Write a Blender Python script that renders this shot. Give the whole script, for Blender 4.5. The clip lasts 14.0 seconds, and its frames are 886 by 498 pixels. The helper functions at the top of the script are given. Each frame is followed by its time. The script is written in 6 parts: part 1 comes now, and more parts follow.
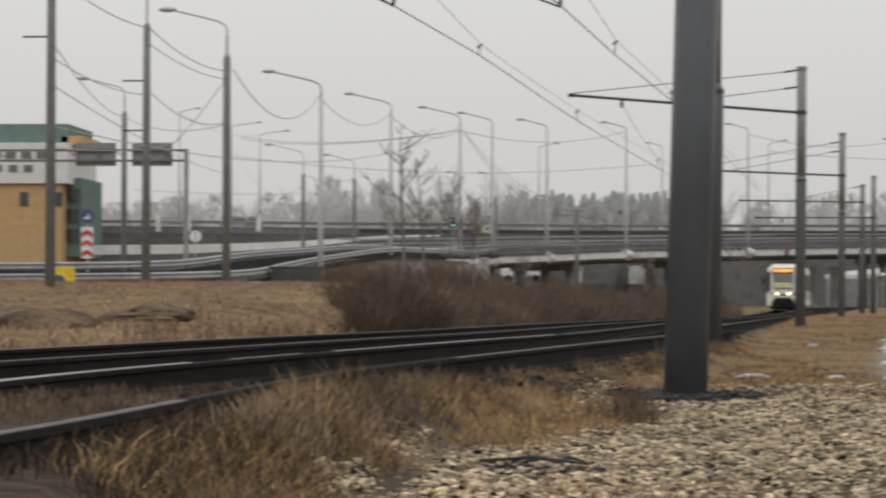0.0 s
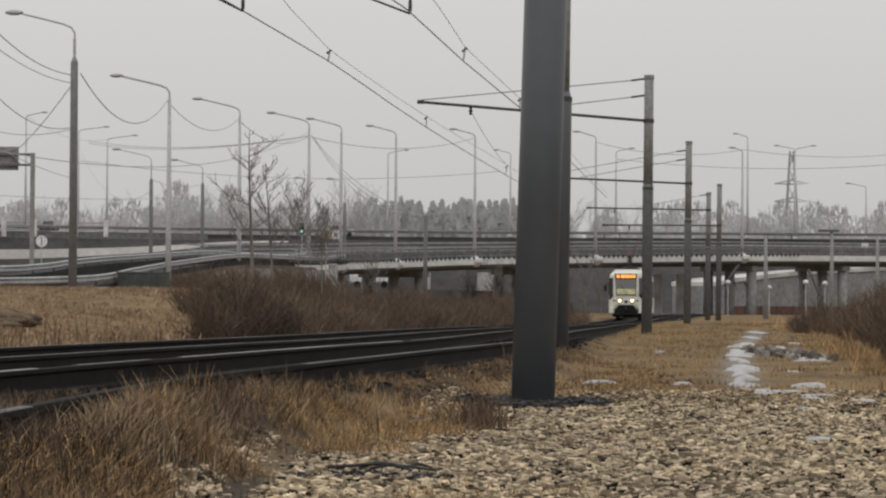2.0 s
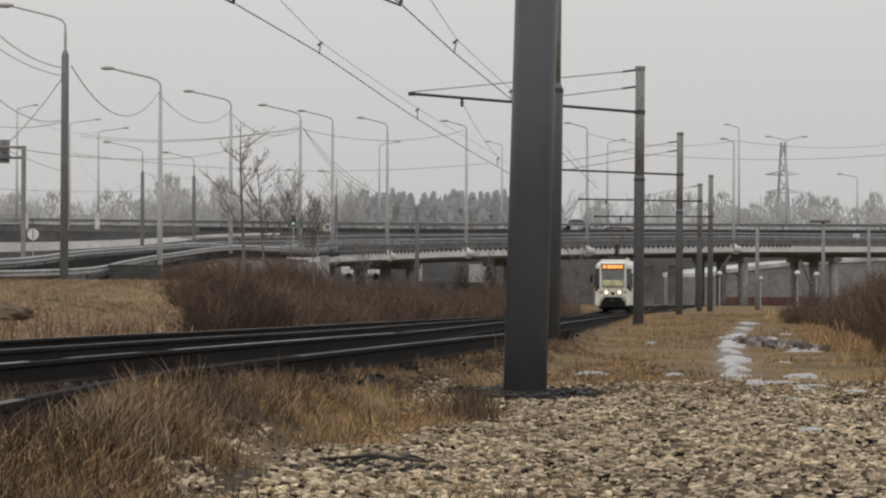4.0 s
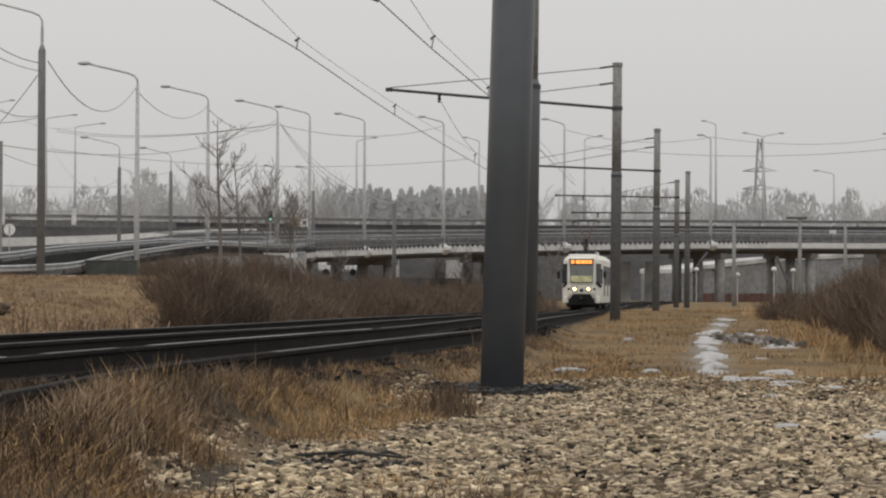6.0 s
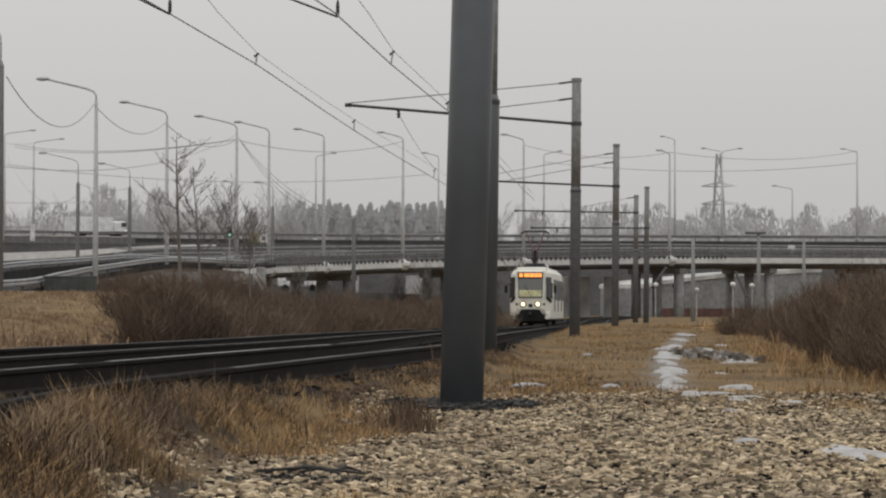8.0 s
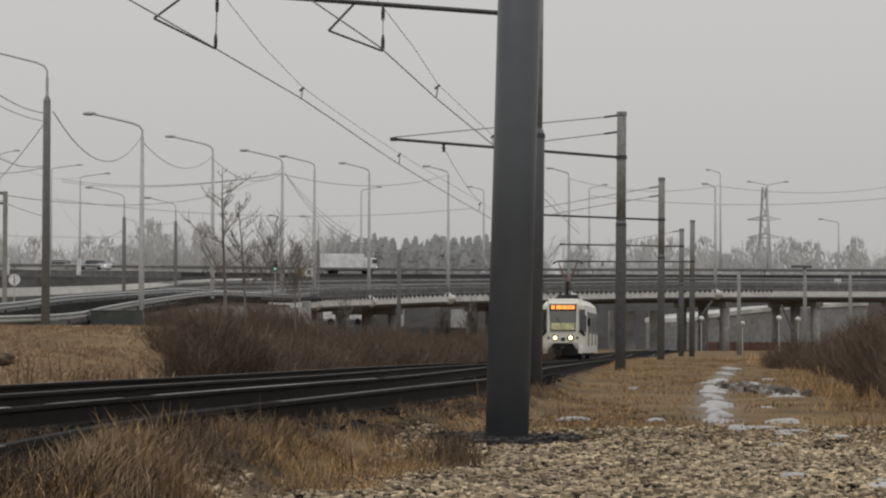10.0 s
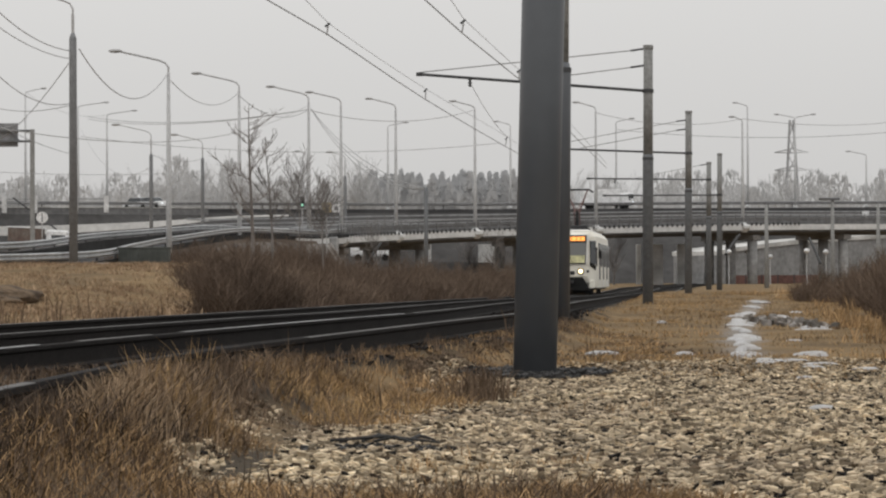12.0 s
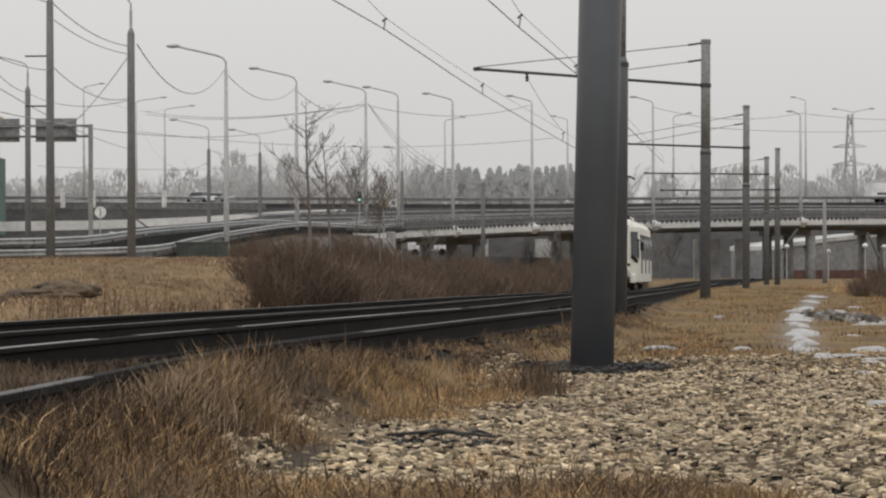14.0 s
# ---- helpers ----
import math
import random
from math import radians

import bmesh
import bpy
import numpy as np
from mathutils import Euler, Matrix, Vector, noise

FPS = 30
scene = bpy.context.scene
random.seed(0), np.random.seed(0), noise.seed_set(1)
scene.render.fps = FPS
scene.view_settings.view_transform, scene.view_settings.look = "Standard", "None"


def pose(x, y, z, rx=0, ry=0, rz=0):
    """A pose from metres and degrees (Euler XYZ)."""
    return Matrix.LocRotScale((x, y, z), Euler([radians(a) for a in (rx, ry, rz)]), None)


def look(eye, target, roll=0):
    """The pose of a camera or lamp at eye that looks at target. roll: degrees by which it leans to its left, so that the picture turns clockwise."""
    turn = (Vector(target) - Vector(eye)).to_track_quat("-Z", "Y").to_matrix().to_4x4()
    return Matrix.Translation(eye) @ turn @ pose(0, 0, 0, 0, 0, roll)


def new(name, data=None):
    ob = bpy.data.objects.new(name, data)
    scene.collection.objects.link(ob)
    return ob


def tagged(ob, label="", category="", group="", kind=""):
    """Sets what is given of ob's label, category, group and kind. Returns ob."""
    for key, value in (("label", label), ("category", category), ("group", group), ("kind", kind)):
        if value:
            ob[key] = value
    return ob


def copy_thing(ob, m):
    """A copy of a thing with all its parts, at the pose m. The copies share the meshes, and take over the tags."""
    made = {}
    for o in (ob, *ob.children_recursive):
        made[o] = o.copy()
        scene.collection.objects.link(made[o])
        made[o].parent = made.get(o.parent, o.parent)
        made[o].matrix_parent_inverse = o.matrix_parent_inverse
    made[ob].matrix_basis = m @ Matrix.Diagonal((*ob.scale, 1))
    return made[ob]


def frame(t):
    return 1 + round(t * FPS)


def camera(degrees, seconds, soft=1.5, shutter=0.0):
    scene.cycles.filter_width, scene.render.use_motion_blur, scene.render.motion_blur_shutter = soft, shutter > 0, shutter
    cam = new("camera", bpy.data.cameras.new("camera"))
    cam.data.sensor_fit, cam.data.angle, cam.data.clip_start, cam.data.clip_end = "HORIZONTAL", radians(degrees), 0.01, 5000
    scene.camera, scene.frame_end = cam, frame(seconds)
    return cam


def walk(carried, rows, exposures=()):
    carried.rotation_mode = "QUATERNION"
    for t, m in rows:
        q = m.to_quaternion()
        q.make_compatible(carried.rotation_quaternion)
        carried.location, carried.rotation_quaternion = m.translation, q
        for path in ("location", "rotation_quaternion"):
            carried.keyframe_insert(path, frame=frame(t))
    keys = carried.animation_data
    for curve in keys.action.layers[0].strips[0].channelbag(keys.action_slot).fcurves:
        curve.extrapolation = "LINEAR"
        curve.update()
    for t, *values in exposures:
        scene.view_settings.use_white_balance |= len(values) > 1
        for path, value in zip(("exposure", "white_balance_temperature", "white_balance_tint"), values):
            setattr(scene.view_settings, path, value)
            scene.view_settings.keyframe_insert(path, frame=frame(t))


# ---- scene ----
# ---- camera: hand-held at one spot, a long lens, only turning ----
EYE = (0.0, 0.0, 0.85)
TURNS = [  # seconds, yaw, pitch, roll
    (0.0, 3.231, 1.158, -0.15), (0.1, 1.848, 1.151, -0.22), (0.2, 0.765, 1.117, -0.25), (0.3, 0.386, 1.175, -0.25),
    (0.5, 0.233, 1.241, -0.206), (1.0, -0.26, 1.277, -0.226), (1.5, -0.572, 1.185, -0.231), (2.0, -0.22, 1.314, -0.297),
    (2.5, 0.145, 1.226, -0.058), (3.0, 0.0, 1.08, 0.0), (3.2, -0.17, 1.09, -0.02), (5.3, -0.62, 1.14, -0.21), (5.5, -0.752, 0.964, -0.224), (6.0, -0.934, 1.037, -0.198),
    (6.5, -1.221, 1.09, -0.165), (7.0, -1.752, 1.292, -0.137), (7.5, -1.997, 1.397, -0.084), (8.0, -1.857, 1.391, -0.108), (8.2, -1.715, 1.507, -0.11),
    (10.3, -0.80, 2.166, -0.08), (10.5, -0.839, 2.011, -0.082), (10.6, -0.86, 1.69, -0.06), (10.7, -0.93, 1.07, -0.03), (10.8, -0.82, 0.6, 0.0), (11.0, -0.616, 0.356, 0.051), (11.5, -0.127, 0.487, 0.142), (12.0, -0.203, 0.681, 0.282),
    (12.5, -0.063, 0.78, 0.284), (13.0, 0.51, 0.846, 0.259), (13.5, 1.1, 0.812, 0.218), (14.0, 1.097, 0.567, 0.247),
]
cam = camera(20.0, 14.0, soft=2.2, shutter=0.2)
walk(cam, [(t, pose(*EYE, 90 + pitch, 0, yaw) @ pose(0, 0, 0, 0, 0, -roll)) for t, yaw, pitch, roll in TURNS],
     exposures=[(0.0, 0.08), (0.5, -0.02), (3.0, -0.04), (6.5, 0.0), (7.5, -0.09), (8.0, -0.11), (10.3, -0.24), (10.5, -0.22), (11.0, 0.08), (14.0, 0.1)])

# ---- light: a closed overcast sky, brighter overhead ----
world = bpy.data.worlds.new("overcast")
scene.world = world
world.use_nodes = True
wn, wl = world.node_tree.nodes, world.node_tree.links
wn.clear()
sky = wn.new("ShaderNodeTexSky")
sky.sky_type, sky.sun_disc = "NISHITA", False
sky.sun_elevation, sky.sun_rotation, sky.dust_density = radians(35), radians(150), 6.0
grey = wn.new("ShaderNodeHueSaturation")
grey.inputs["Saturation"].default_value = 0.06
grey.inputs["Value"].default_value = 0.05
coord = wn.new("ShaderNodeTexCoord")
split = wn.new("ShaderNodeSeparateXYZ")
ramp = wn.new("ShaderNodeValToRGB")
ramp.color_ramp.elements[0].position, ramp.color_ramp.elements[0].color = 0.0, (0.60, 0.592, 0.583, 1)
ramp.color_ramp.elements[1].position, ramp.color_ramp.elements[1].color = 1.0, (1.25, 1.24, 1.23, 1)
e = ramp.color_ramp.elements.new(0.12)
e.color = (0.73, 0.722, 0.71, 1)
mixw = wn.new("ShaderNodeMixRGB")
mixw.inputs[0].default_value = 0.88
back = wn.new("ShaderNodeBackground")
wout = wn.new("ShaderNodeOutputWorld")
wl.new(sky.outputs[0], grey.inputs["Color"])
wl.new(coord.outputs["Generated"], split.inputs[0])
wl.new(split.outputs["Z"], ramp.inputs[0])
wl.new(grey.outputs[0], mixw.inputs[1])
wl.new(ramp.outputs[0], mixw.inputs[2])
wl.new(mixw.outputs[0], back.inputs[0])
wl.new(back.outputs[0], wout.inputs[0])
sun = new("sun", bpy.data.lights.new("sun", "SUN"))
sun.data.energy, sun.data.angle, sun.data.color = 0.4, radians(40), (1.0, 0.97, 0.93)
sun.matrix_world = look((0, 0, 50), (22, 38, 0))

# ---- materials ----
def material(name, colour, rough=0.8, metal=0.0, scale=6.0, vary=0.25, bump=0.0, bump_scale=40.0, second=None, second_scale=1.2, emit=0.0, alpha=1.0, tiny=None):
    """Two scales of variation: patches towards a second colour, and fine grain; with relief."""
    m = bpy.data.materials.new(name)
    m.use_nodes = True
    n, l = m.node_tree.nodes, m.node_tree.links
    b = n["Principled BSDF"]
    b.inputs["Roughness"].default_value, b.inputs["Metallic"].default_value = rough, metal
    if rough >= 0.8:
        b.inputs["Specular IOR Level"].default_value = 0.12
    c = (*colour, 1)
    s = (*(second or tuple(v * (1 - vary) for v in colour)), 1)
    co = n.new("ShaderNodeTexCoord")
    big = n.new("ShaderNodeTexNoise")
    big.inputs["Scale"].default_value, big.inputs["Detail"].default_value = second_scale, 5
    fine = n.new("ShaderNodeTexNoise")
    fine.inputs["Scale"].default_value, fine.inputs["Detail"].default_value = scale, 6
    l.new(co.outputs["Object"], big.inputs["Vector"])
    l.new(co.outputs["Object"], fine.inputs["Vector"])
    cr = n.new("ShaderNodeValToRGB")
    cr.color_ramp.elements[0].position, cr.color_ramp.elements[1].position = 0.38, 0.64
    cr.color_ramp.elements[0].color, cr.color_ramp.elements[1].color = c, s
    l.new(big.outputs[0], cr.inputs[0])
    info = n.new("ShaderNodeObjectInfo")
    grain = n.new("ShaderNodeMapRange")
    grain.inputs[1].default_value, grain.inputs[2].default_value = 0.3, 0.7
    grain.inputs[3].default_value, grain.inputs[4].default_value = 1 - vary, 1 + vary
    l.new(fine.outputs[0], grain.inputs[0])
    each = n.new("ShaderNodeMapRange")
    each.inputs[3].default_value, each.inputs[4].default_value = 1 - vary * 0.3, 1 + vary * 0.3
    l.new(info.outputs["Random"], each.inputs[0])
    mul = n.new("ShaderNodeMath")
    mul.operation = "MULTIPLY"
    l.new(grain.outputs[0], mul.inputs[0])
    l.new(each.outputs[0], mul.inputs[1])
    out = n.new("ShaderNodeVectorMath")
    out.operation = "SCALE"
    l.new(cr.outputs[0], out.inputs[0])
    last = mul.outputs[0]
    if tiny:
        geo = n.new("ShaderNodeNewGeometry")
        isl = n.new("ShaderNodeMapRange")
        isl.inputs[3].default_value, isl.inputs[4].default_value = 1 - tiny, 1 + tiny
        l.new(geo.outputs["Random Per Island"], isl.inputs[0])
        mul2 = n.new("ShaderNodeMath")
        mul2.operation = "MULTIPLY"
        l.new(last, mul2.inputs[0])
        l.new(isl.outputs[0], mul2.inputs[1])
        last = mul2.outputs[0]
    l.new(last, out.inputs["Scale"])
    l.new(out.outputs[0], b.inputs["Base Color"])
    if bump:
        bn = n.new("ShaderNodeTexNoise")
        bn.inputs["Scale"].default_value, bn.inputs["Detail"].default_value = bump_scale, 4
        l.new(co.outputs["Object"], bn.inputs["Vector"])
        bp = n.new("ShaderNodeBump")
        bp.inputs["Strength"].default_value, bp.inputs["Distance"].default_value = bump, 0.02
        l.new(bn.outputs[0], bp.inputs["Height"])
        l.new(bp.outputs[0], b.inputs["Normal"])
    if emit:
        b.inputs["Emission Color"].default_value = c
        b.inputs["Emission Strength"].default_value = emit
    return m


M = {
    "pole_grey": material("grey_painted_steel", (0.080, 0.086, 0.095), 0.42, 0.0, 5, 0.06, second=(0.089, 0.095, 0.104), second_scale=0.8),
    # Tones of pole_dark, post_grey, wire and iron are lifted to stand for haze.
    "pole_dark": material("dark_weathered_steel", (0.125, 0.132, 0.14), 0.7, 0.0, 9, 0.2, 0.15, 50, second=(0.115, 0.117, 0.118)),
    "pole_light": material("grey_weathered_concrete", (0.27, 0.27, 0.262), 0.8, 0.0, 9, 0.2, 0.2, 50),
    "galvanized": material("galvanized_steel", (0.47, 0.47, 0.47), 0.6, 0.1, 8, 0.15),
    "post_grey": material("grey_painted_post", (0.205, 0.21, 0.217), 0.7, 0.0, 9, 0.15),
    # Far lamps, pylon and wires: haze painted as paler steel.
    "galv_far": material("haze_paled_galvanized", (0.50, 0.50, 0.50), 0.7, 0.0, 8, 0.1),
    "far_steel": material("haze_paled_lattice", (0.39, 0.39, 0.395), 0.8, 0.0, 3, 0.1),
    "wire": material("haze_greyed_wire", (0.38, 0.38, 0.38), 0.8),
    "wire_far": material("haze_paled_wire", (0.45, 0.45, 0.45), 0.8),
    "iron": material("black_iron", (0.055, 0.056, 0.058), 0.7, 0.0, 12, 0.2),
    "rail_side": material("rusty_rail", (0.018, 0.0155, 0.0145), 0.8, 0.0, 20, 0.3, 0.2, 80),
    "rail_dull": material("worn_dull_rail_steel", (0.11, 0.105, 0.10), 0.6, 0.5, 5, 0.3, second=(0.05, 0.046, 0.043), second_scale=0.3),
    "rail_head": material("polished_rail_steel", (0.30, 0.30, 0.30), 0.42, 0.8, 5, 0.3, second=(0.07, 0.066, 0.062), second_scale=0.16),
    "straw_far": material("pale_dry_slope_grass", (0.33, 0.24, 0.155), 0.9, 0.0, 2, 0.15, second=(0.24, 0.165, 0.105), second_scale=0.2, tiny=0.4),
    "sleeper": material("oil_stained_concrete_sleeper", (0.03, 0.027, 0.025), 0.9, 0.0, 12, 0.3, 0.3, 40, second=(0.018, 0.017, 0.016)),
    "ballast": material("dark_oily_ballast", (0.027, 0.024, 0.022), 0.95, 0.0, 18, 0.45, 0.9, 30, second=(0.018, 0.016, 0.015), tiny=0.6),
    "stone": material("pale_crushed_limestone", (0.51, 0.415, 0.285), 0.9, 0.0, 30, 0.2, 0.4, 70, second=(0.37, 0.30, 0.215), second_scale=0.5, tiny=0.75),
    "stone_brown": material("earthy_brown_stones", (0.17, 0.125, 0.085), 0.95, 0.0, 30, 0.25, 0.5, 60, second=(0.085, 0.063, 0.045), second_scale=0.6, tiny=0.7),
    # Crate brown, greyed in colour for haze.
    "crate_brown": material("haze_dulled_brown_boards", (0.15, 0.108, 0.09), 0.9, 0.0, 4, 0.2, second=(0.20, 0.17, 0.15), second_scale=0.8),
    "gold": material("short_golden_grass", (0.34, 0.225, 0.11), 0.9, 0.0, 2, 0.2, second=(0.20, 0.131, 0.068), second_scale=0.35, tiny=0.6),
    "clod": material("black_wet_asphalt_crumbs", (0.03, 0.029, 0.028), 0.75, 0.0, 30, 0.3, 0.6, 50, tiny=0.5),
    "straw": material("dry_straw_grass", (0.43, 0.285, 0.147), 0.9, 0.0, 2, 0.15, second=(0.26, 0.167, 0.088), second_scale=0.6, tiny=0.6),
    "straw_dark": material("dead_brown_weeds", (0.185, 0.132, 0.09), 0.9, 0.0, 2, 0.2, second=(0.085, 0.06, 0.042), second_scale=0.7, tiny=0.45),
    "weed_black": material("dark_low_weeds", (0.075, 0.055, 0.04), 0.9, 0.0, 2, 0.25, second=(0.045, 0.034, 0.026), second_scale=0.9, tiny=0.6),
    "twig": material("brown_bare_twigs", (0.155, 0.114, 0.085), 0.9, 0.0, 1, 0.2, second=(0.108, 0.079, 0.06), second_scale=0.3, tiny=0.4),
    # The three barks are paled in colour to stand for haze.
    "bark": material("grey_brown_bark", (0.24, 0.215, 0.20), 0.9, 0.0, 6, 0.25, 0.4, 30),
    "bark_far": material("haze_paled_bark", (0.53, 0.529, 0.528), 0.95, 0.0, 0.3, 0.12, tiny=0.2),
    # Evergreens greyed in colour, as haze would leave them.
    "needle_far": material("haze_paled_evergreens", (0.42, 0.423, 0.428), 0.95, 0.0, 0.3, 0.03),
    "bark_mid": material("hazed_grey_bark", (0.20, 0.185, 0.175), 0.95, 0.0, 0.5, 0.15, tiny=0.2),
    "snow": material("old_grey_snow", (0.47, 0.468, 0.47), 0.7, 0.0, 14, 0.15, 0.5, 25, second=(0.34, 0.325, 0.31), second_scale=2.5),
    "rubble": material("grey_snowy_rubble", (0.36, 0.34, 0.32), 0.9, 0.0, 8, 0.3, 0.4, 30, second=(0.14, 0.12, 0.10), second_scale=3.0, tiny=0.6),
    "concrete": material("pale_weathered_concrete", (0.58, 0.575, 0.56), 0.9, 0.0, 3, 0.15, 0.2, 12, second=(0.33, 0.325, 0.31), second_scale=0.35),
    # Overpass tones concrete_dark, pier, guard_mid and guard_dark are lifted to imitate haze.
    "concrete_dark": material("stained_grey_concrete", (0.28, 0.28, 0.28), 0.9, 0.0, 2, 0.2, second=(0.21, 0.21, 0.21), second_scale=0.3),
    # Darker than the piers: shade under the deck put into the colour.
    "girder": material("shade_grey_girders", (0.17, 0.173, 0.18), 0.9, 0.0, 2, 0.2, second=(0.13, 0.132, 0.137), second_scale=0.3),
    "pier": material("grey_concrete_piers", (0.38, 0.38, 0.378), 0.9, 0.0, 2, 0.2, second=(0.23, 0.23, 0.228), second_scale=0.4),
    "asphalt": material("grey_asphalt", (0.055, 0.055, 0.057), 0.9, 0.0, 4, 0.15, 0.2, 30, second=(0.075, 0.075, 0.077), second_scale=0.15),
    "guard": material("galvanized_guardrail", (0.38, 0.385, 0.39), 0.55, 0.2, 4, 0.2),
    "guard_mid": material("grey_railing_paint", (0.32, 0.32, 0.32), 0.7, 0.0, 2, 0.2),
    "guard_post": material("dark_barrier_post", (0.07, 0.07, 0.071), 0.8, 0.0, 2, 0.2),
    "paving": material("broken_slope_paving", (0.24, 0.225, 0.21), 0.9, 0.0, 1.6, 0.5, 0.8, 5, second=(0.075, 0.062, 0.053), second_scale=0.5),
    # Dark tone that fills the band between the ramp's rails.
    "bank_dark": material("dark_gap_fill", (0.04, 0.039, 0.038), 0.95, 0.0, 1, 0.25, second=(0.028, 0.027, 0.026), second_scale=0.2),
    "panto_red": material("dull_red_pantograph_paint", (0.17, 0.10, 0.095), 0.7, 0.0, 6, 0.2),
    "guard_dark": material("dark_barrier_mesh", (0.20, 0.20, 0.202), 0.8, 0.0, 2, 0.2),
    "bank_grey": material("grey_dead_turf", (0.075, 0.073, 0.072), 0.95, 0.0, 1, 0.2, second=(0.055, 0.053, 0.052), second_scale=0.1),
    # Soil colour darkened to include the shade on the mounds' steep faces.
    "earth_dark": material("shade_darkened_soil", (0.07, 0.052, 0.039), 0.95, 0.0, 9, 0.35, 0.9, 14, second=(0.16, 0.113, 0.072), second_scale=0.8),
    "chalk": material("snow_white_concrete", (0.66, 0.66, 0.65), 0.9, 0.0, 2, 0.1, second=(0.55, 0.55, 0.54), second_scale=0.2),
    "earth": material("brown_embankment_turf", (0.085, 0.068, 0.056), 0.95, 0.0, 3, 0.3, 0.5, 8, second=(0.125, 0.10, 0.082), second_scale=0.12),
    "tram_cream": material("cream_tram_paint", (0.80, 0.78, 0.70), 0.4, 0.0, 2, 0.06, second=(0.72, 0.69, 0.60), second_scale=0.8),
    "tram_white": material("white_tram_paint", (0.80, 0.79, 0.75), 0.4, 0.0, 2, 0.05),
    "tram_grey": material("grey_underframe", (0.05, 0.05, 0.052), 0.8, 0.0, 6, 0.3),
    "rubber": material("black_rubber", (0.02, 0.02, 0.02), 0.8),
    "curtain": material("pale_yellow_board", (0.72, 0.70, 0.42), 0.8),
    "lamp_on": material("lit_headlight", (1.0, 0.78, 0.42), 0.4, emit=3.5),
    "lamp_white": material("lit_white_lamp", (0.9, 0.95, 1.0), 0.4, emit=1.3),
    "sign_on": material("lit_orange_display", (1.0, 0.36, 0.08), 0.4, emit=1.3),
    "green_on": material("lit_green_signal", (0.35, 0.75, 0.55), 0.4, emit=0.25),
    "sign_blue": material("blue_road_sign", (0.05, 0.09, 0.17), 0.5),
    "sign_grey": material("back_of_road_sign", (0.24, 0.24, 0.25), 0.6, 0.2, 3, 0.2),
    "sign_white": material("white_sign_face", (0.72, 0.72, 0.72), 0.5),
    "sign_red": material("red_sign_face", (0.55, 0.08, 0.05), 0.5),
    "sign_yellow": material("yellow_sign_face", (0.75, 0.55, 0.03), 0.5),
    # Yellow dulled in colour to stand for distance haze.
    "sign_hazed": material("haze_dulled_yellow_sign_face", (0.50, 0.40, 0.22), 0.6),
    "black": material("black_paint", (0.02, 0.02, 0.022), 0.6),
    # The hall's ochre and green are paled in colour to suggest haze.
    "wall_yellow": material("ochre_cladding", (0.52, 0.35, 0.18), 0.8, 0.0, 1, 0.08),
    "wall_white": material("white_banner_cladding", (0.66, 0.66, 0.65), 0.8, 0.0, 1, 0.06),
    "wall_green": material("dark_green_cladding", (0.15, 0.215, 0.195), 0.8, 0.0, 1, 0.1),
    "wall_grey": material("grey_cladding", (0.26, 0.27, 0.27), 0.8, 0.0, 1, 0.1),
    "letters": material("dark_lettering", (0.18, 0.18, 0.19), 0.8),
    # Red lightened in colour, for the haze before the fence.
    "fence_red": material("haze_paled_red_fence", (0.33, 0.19, 0.165), 0.85, 0.0, 2, 0.2),
    "bin_green": material("grey_green_painted_steel", (0.095, 0.102, 0.096), 0.8, 0.0, 2, 0.2),
    "car_white": material("white_car_paint", (0.84, 0.845, 0.85), 0.35),
    "car_dark": material("dark_car_paint", (0.06, 0.062, 0.07), 0.35),
}


def glass(name, tint, rough=0.08):
    m = bpy.data.materials.new(name)
    m.use_nodes = True
    b = m.node_tree.nodes["Principled BSDF"]
    b.inputs["Base Color"].default_value = (*tint, 1)
    b.inputs["Roughness"].default_value = rough
    b.inputs["Specular IOR Level"].default_value = 0.5
    return m


M["window"] = glass("dark_window_glass", (0.05, 0.055, 0.06))
M["windscreen"] = glass("grey_windscreen_glass", (0.20, 0.205, 0.20), 0.15)


# ---- building helpers ----
def link(name, bm, mat, parent=None, label="", smooth=False):
    me = bpy.data.meshes.new(name)
    bmesh.ops.recalc_face_normals(bm, faces=bm.faces)
    bm.to_mesh(me)
    bm.free()
    if smooth:
        for p in me.polygons:
            p.use_smooth = True
    me.materials.append(M[mat])
    ob = new(name, me)
    if parent is not None:
        ob.parent = parent
    if label:
        ob["label"] = label
    return ob


def part(name, bm, mat, parent, label="", smooth=False):
    return link(name, bm, mat, parent, label, smooth)


def raw(name, verts, faces, mat, parent=None, smooth=False):
    me = bpy.data.meshes.new(name)
    me.from_pydata([tuple(v) for v in verts], [], faces)
    me.materials.append(M[mat])
    if smooth:
        for p in me.polygons:
            p.use_smooth = True
    ob = new(name, me)
    if parent is not None:
        ob.parent = parent
    return ob


def base(name, at, label, category, group="", kind="", turn=0.0):
    ob = new(name)
    ob.matrix_basis = pose(*at, 0, 0, turn)
    return tagged(ob, label, category, group, kind)


def box(bm, c, s, bevel=0.0, m=None):
    """A box with centre c and size s."""
    r = bmesh.ops.create_cube(bm, size=1, matrix=(m or Matrix()) @ Matrix.Translation(c) @ Matrix.Diagonal((*s, 1)))
    if bevel:
        es = list({e for v in r["verts"] for e in v.link_edges})
        bmesh.ops.bevel(bm, geom=es, offset=bevel, segments=2, affect="EDGES", profile=0.5)


def boxes(*items, bevel=0.0):
    bm = bmesh.new()
    for c, s in items:
        box(bm, c, s, bevel)
    return bm


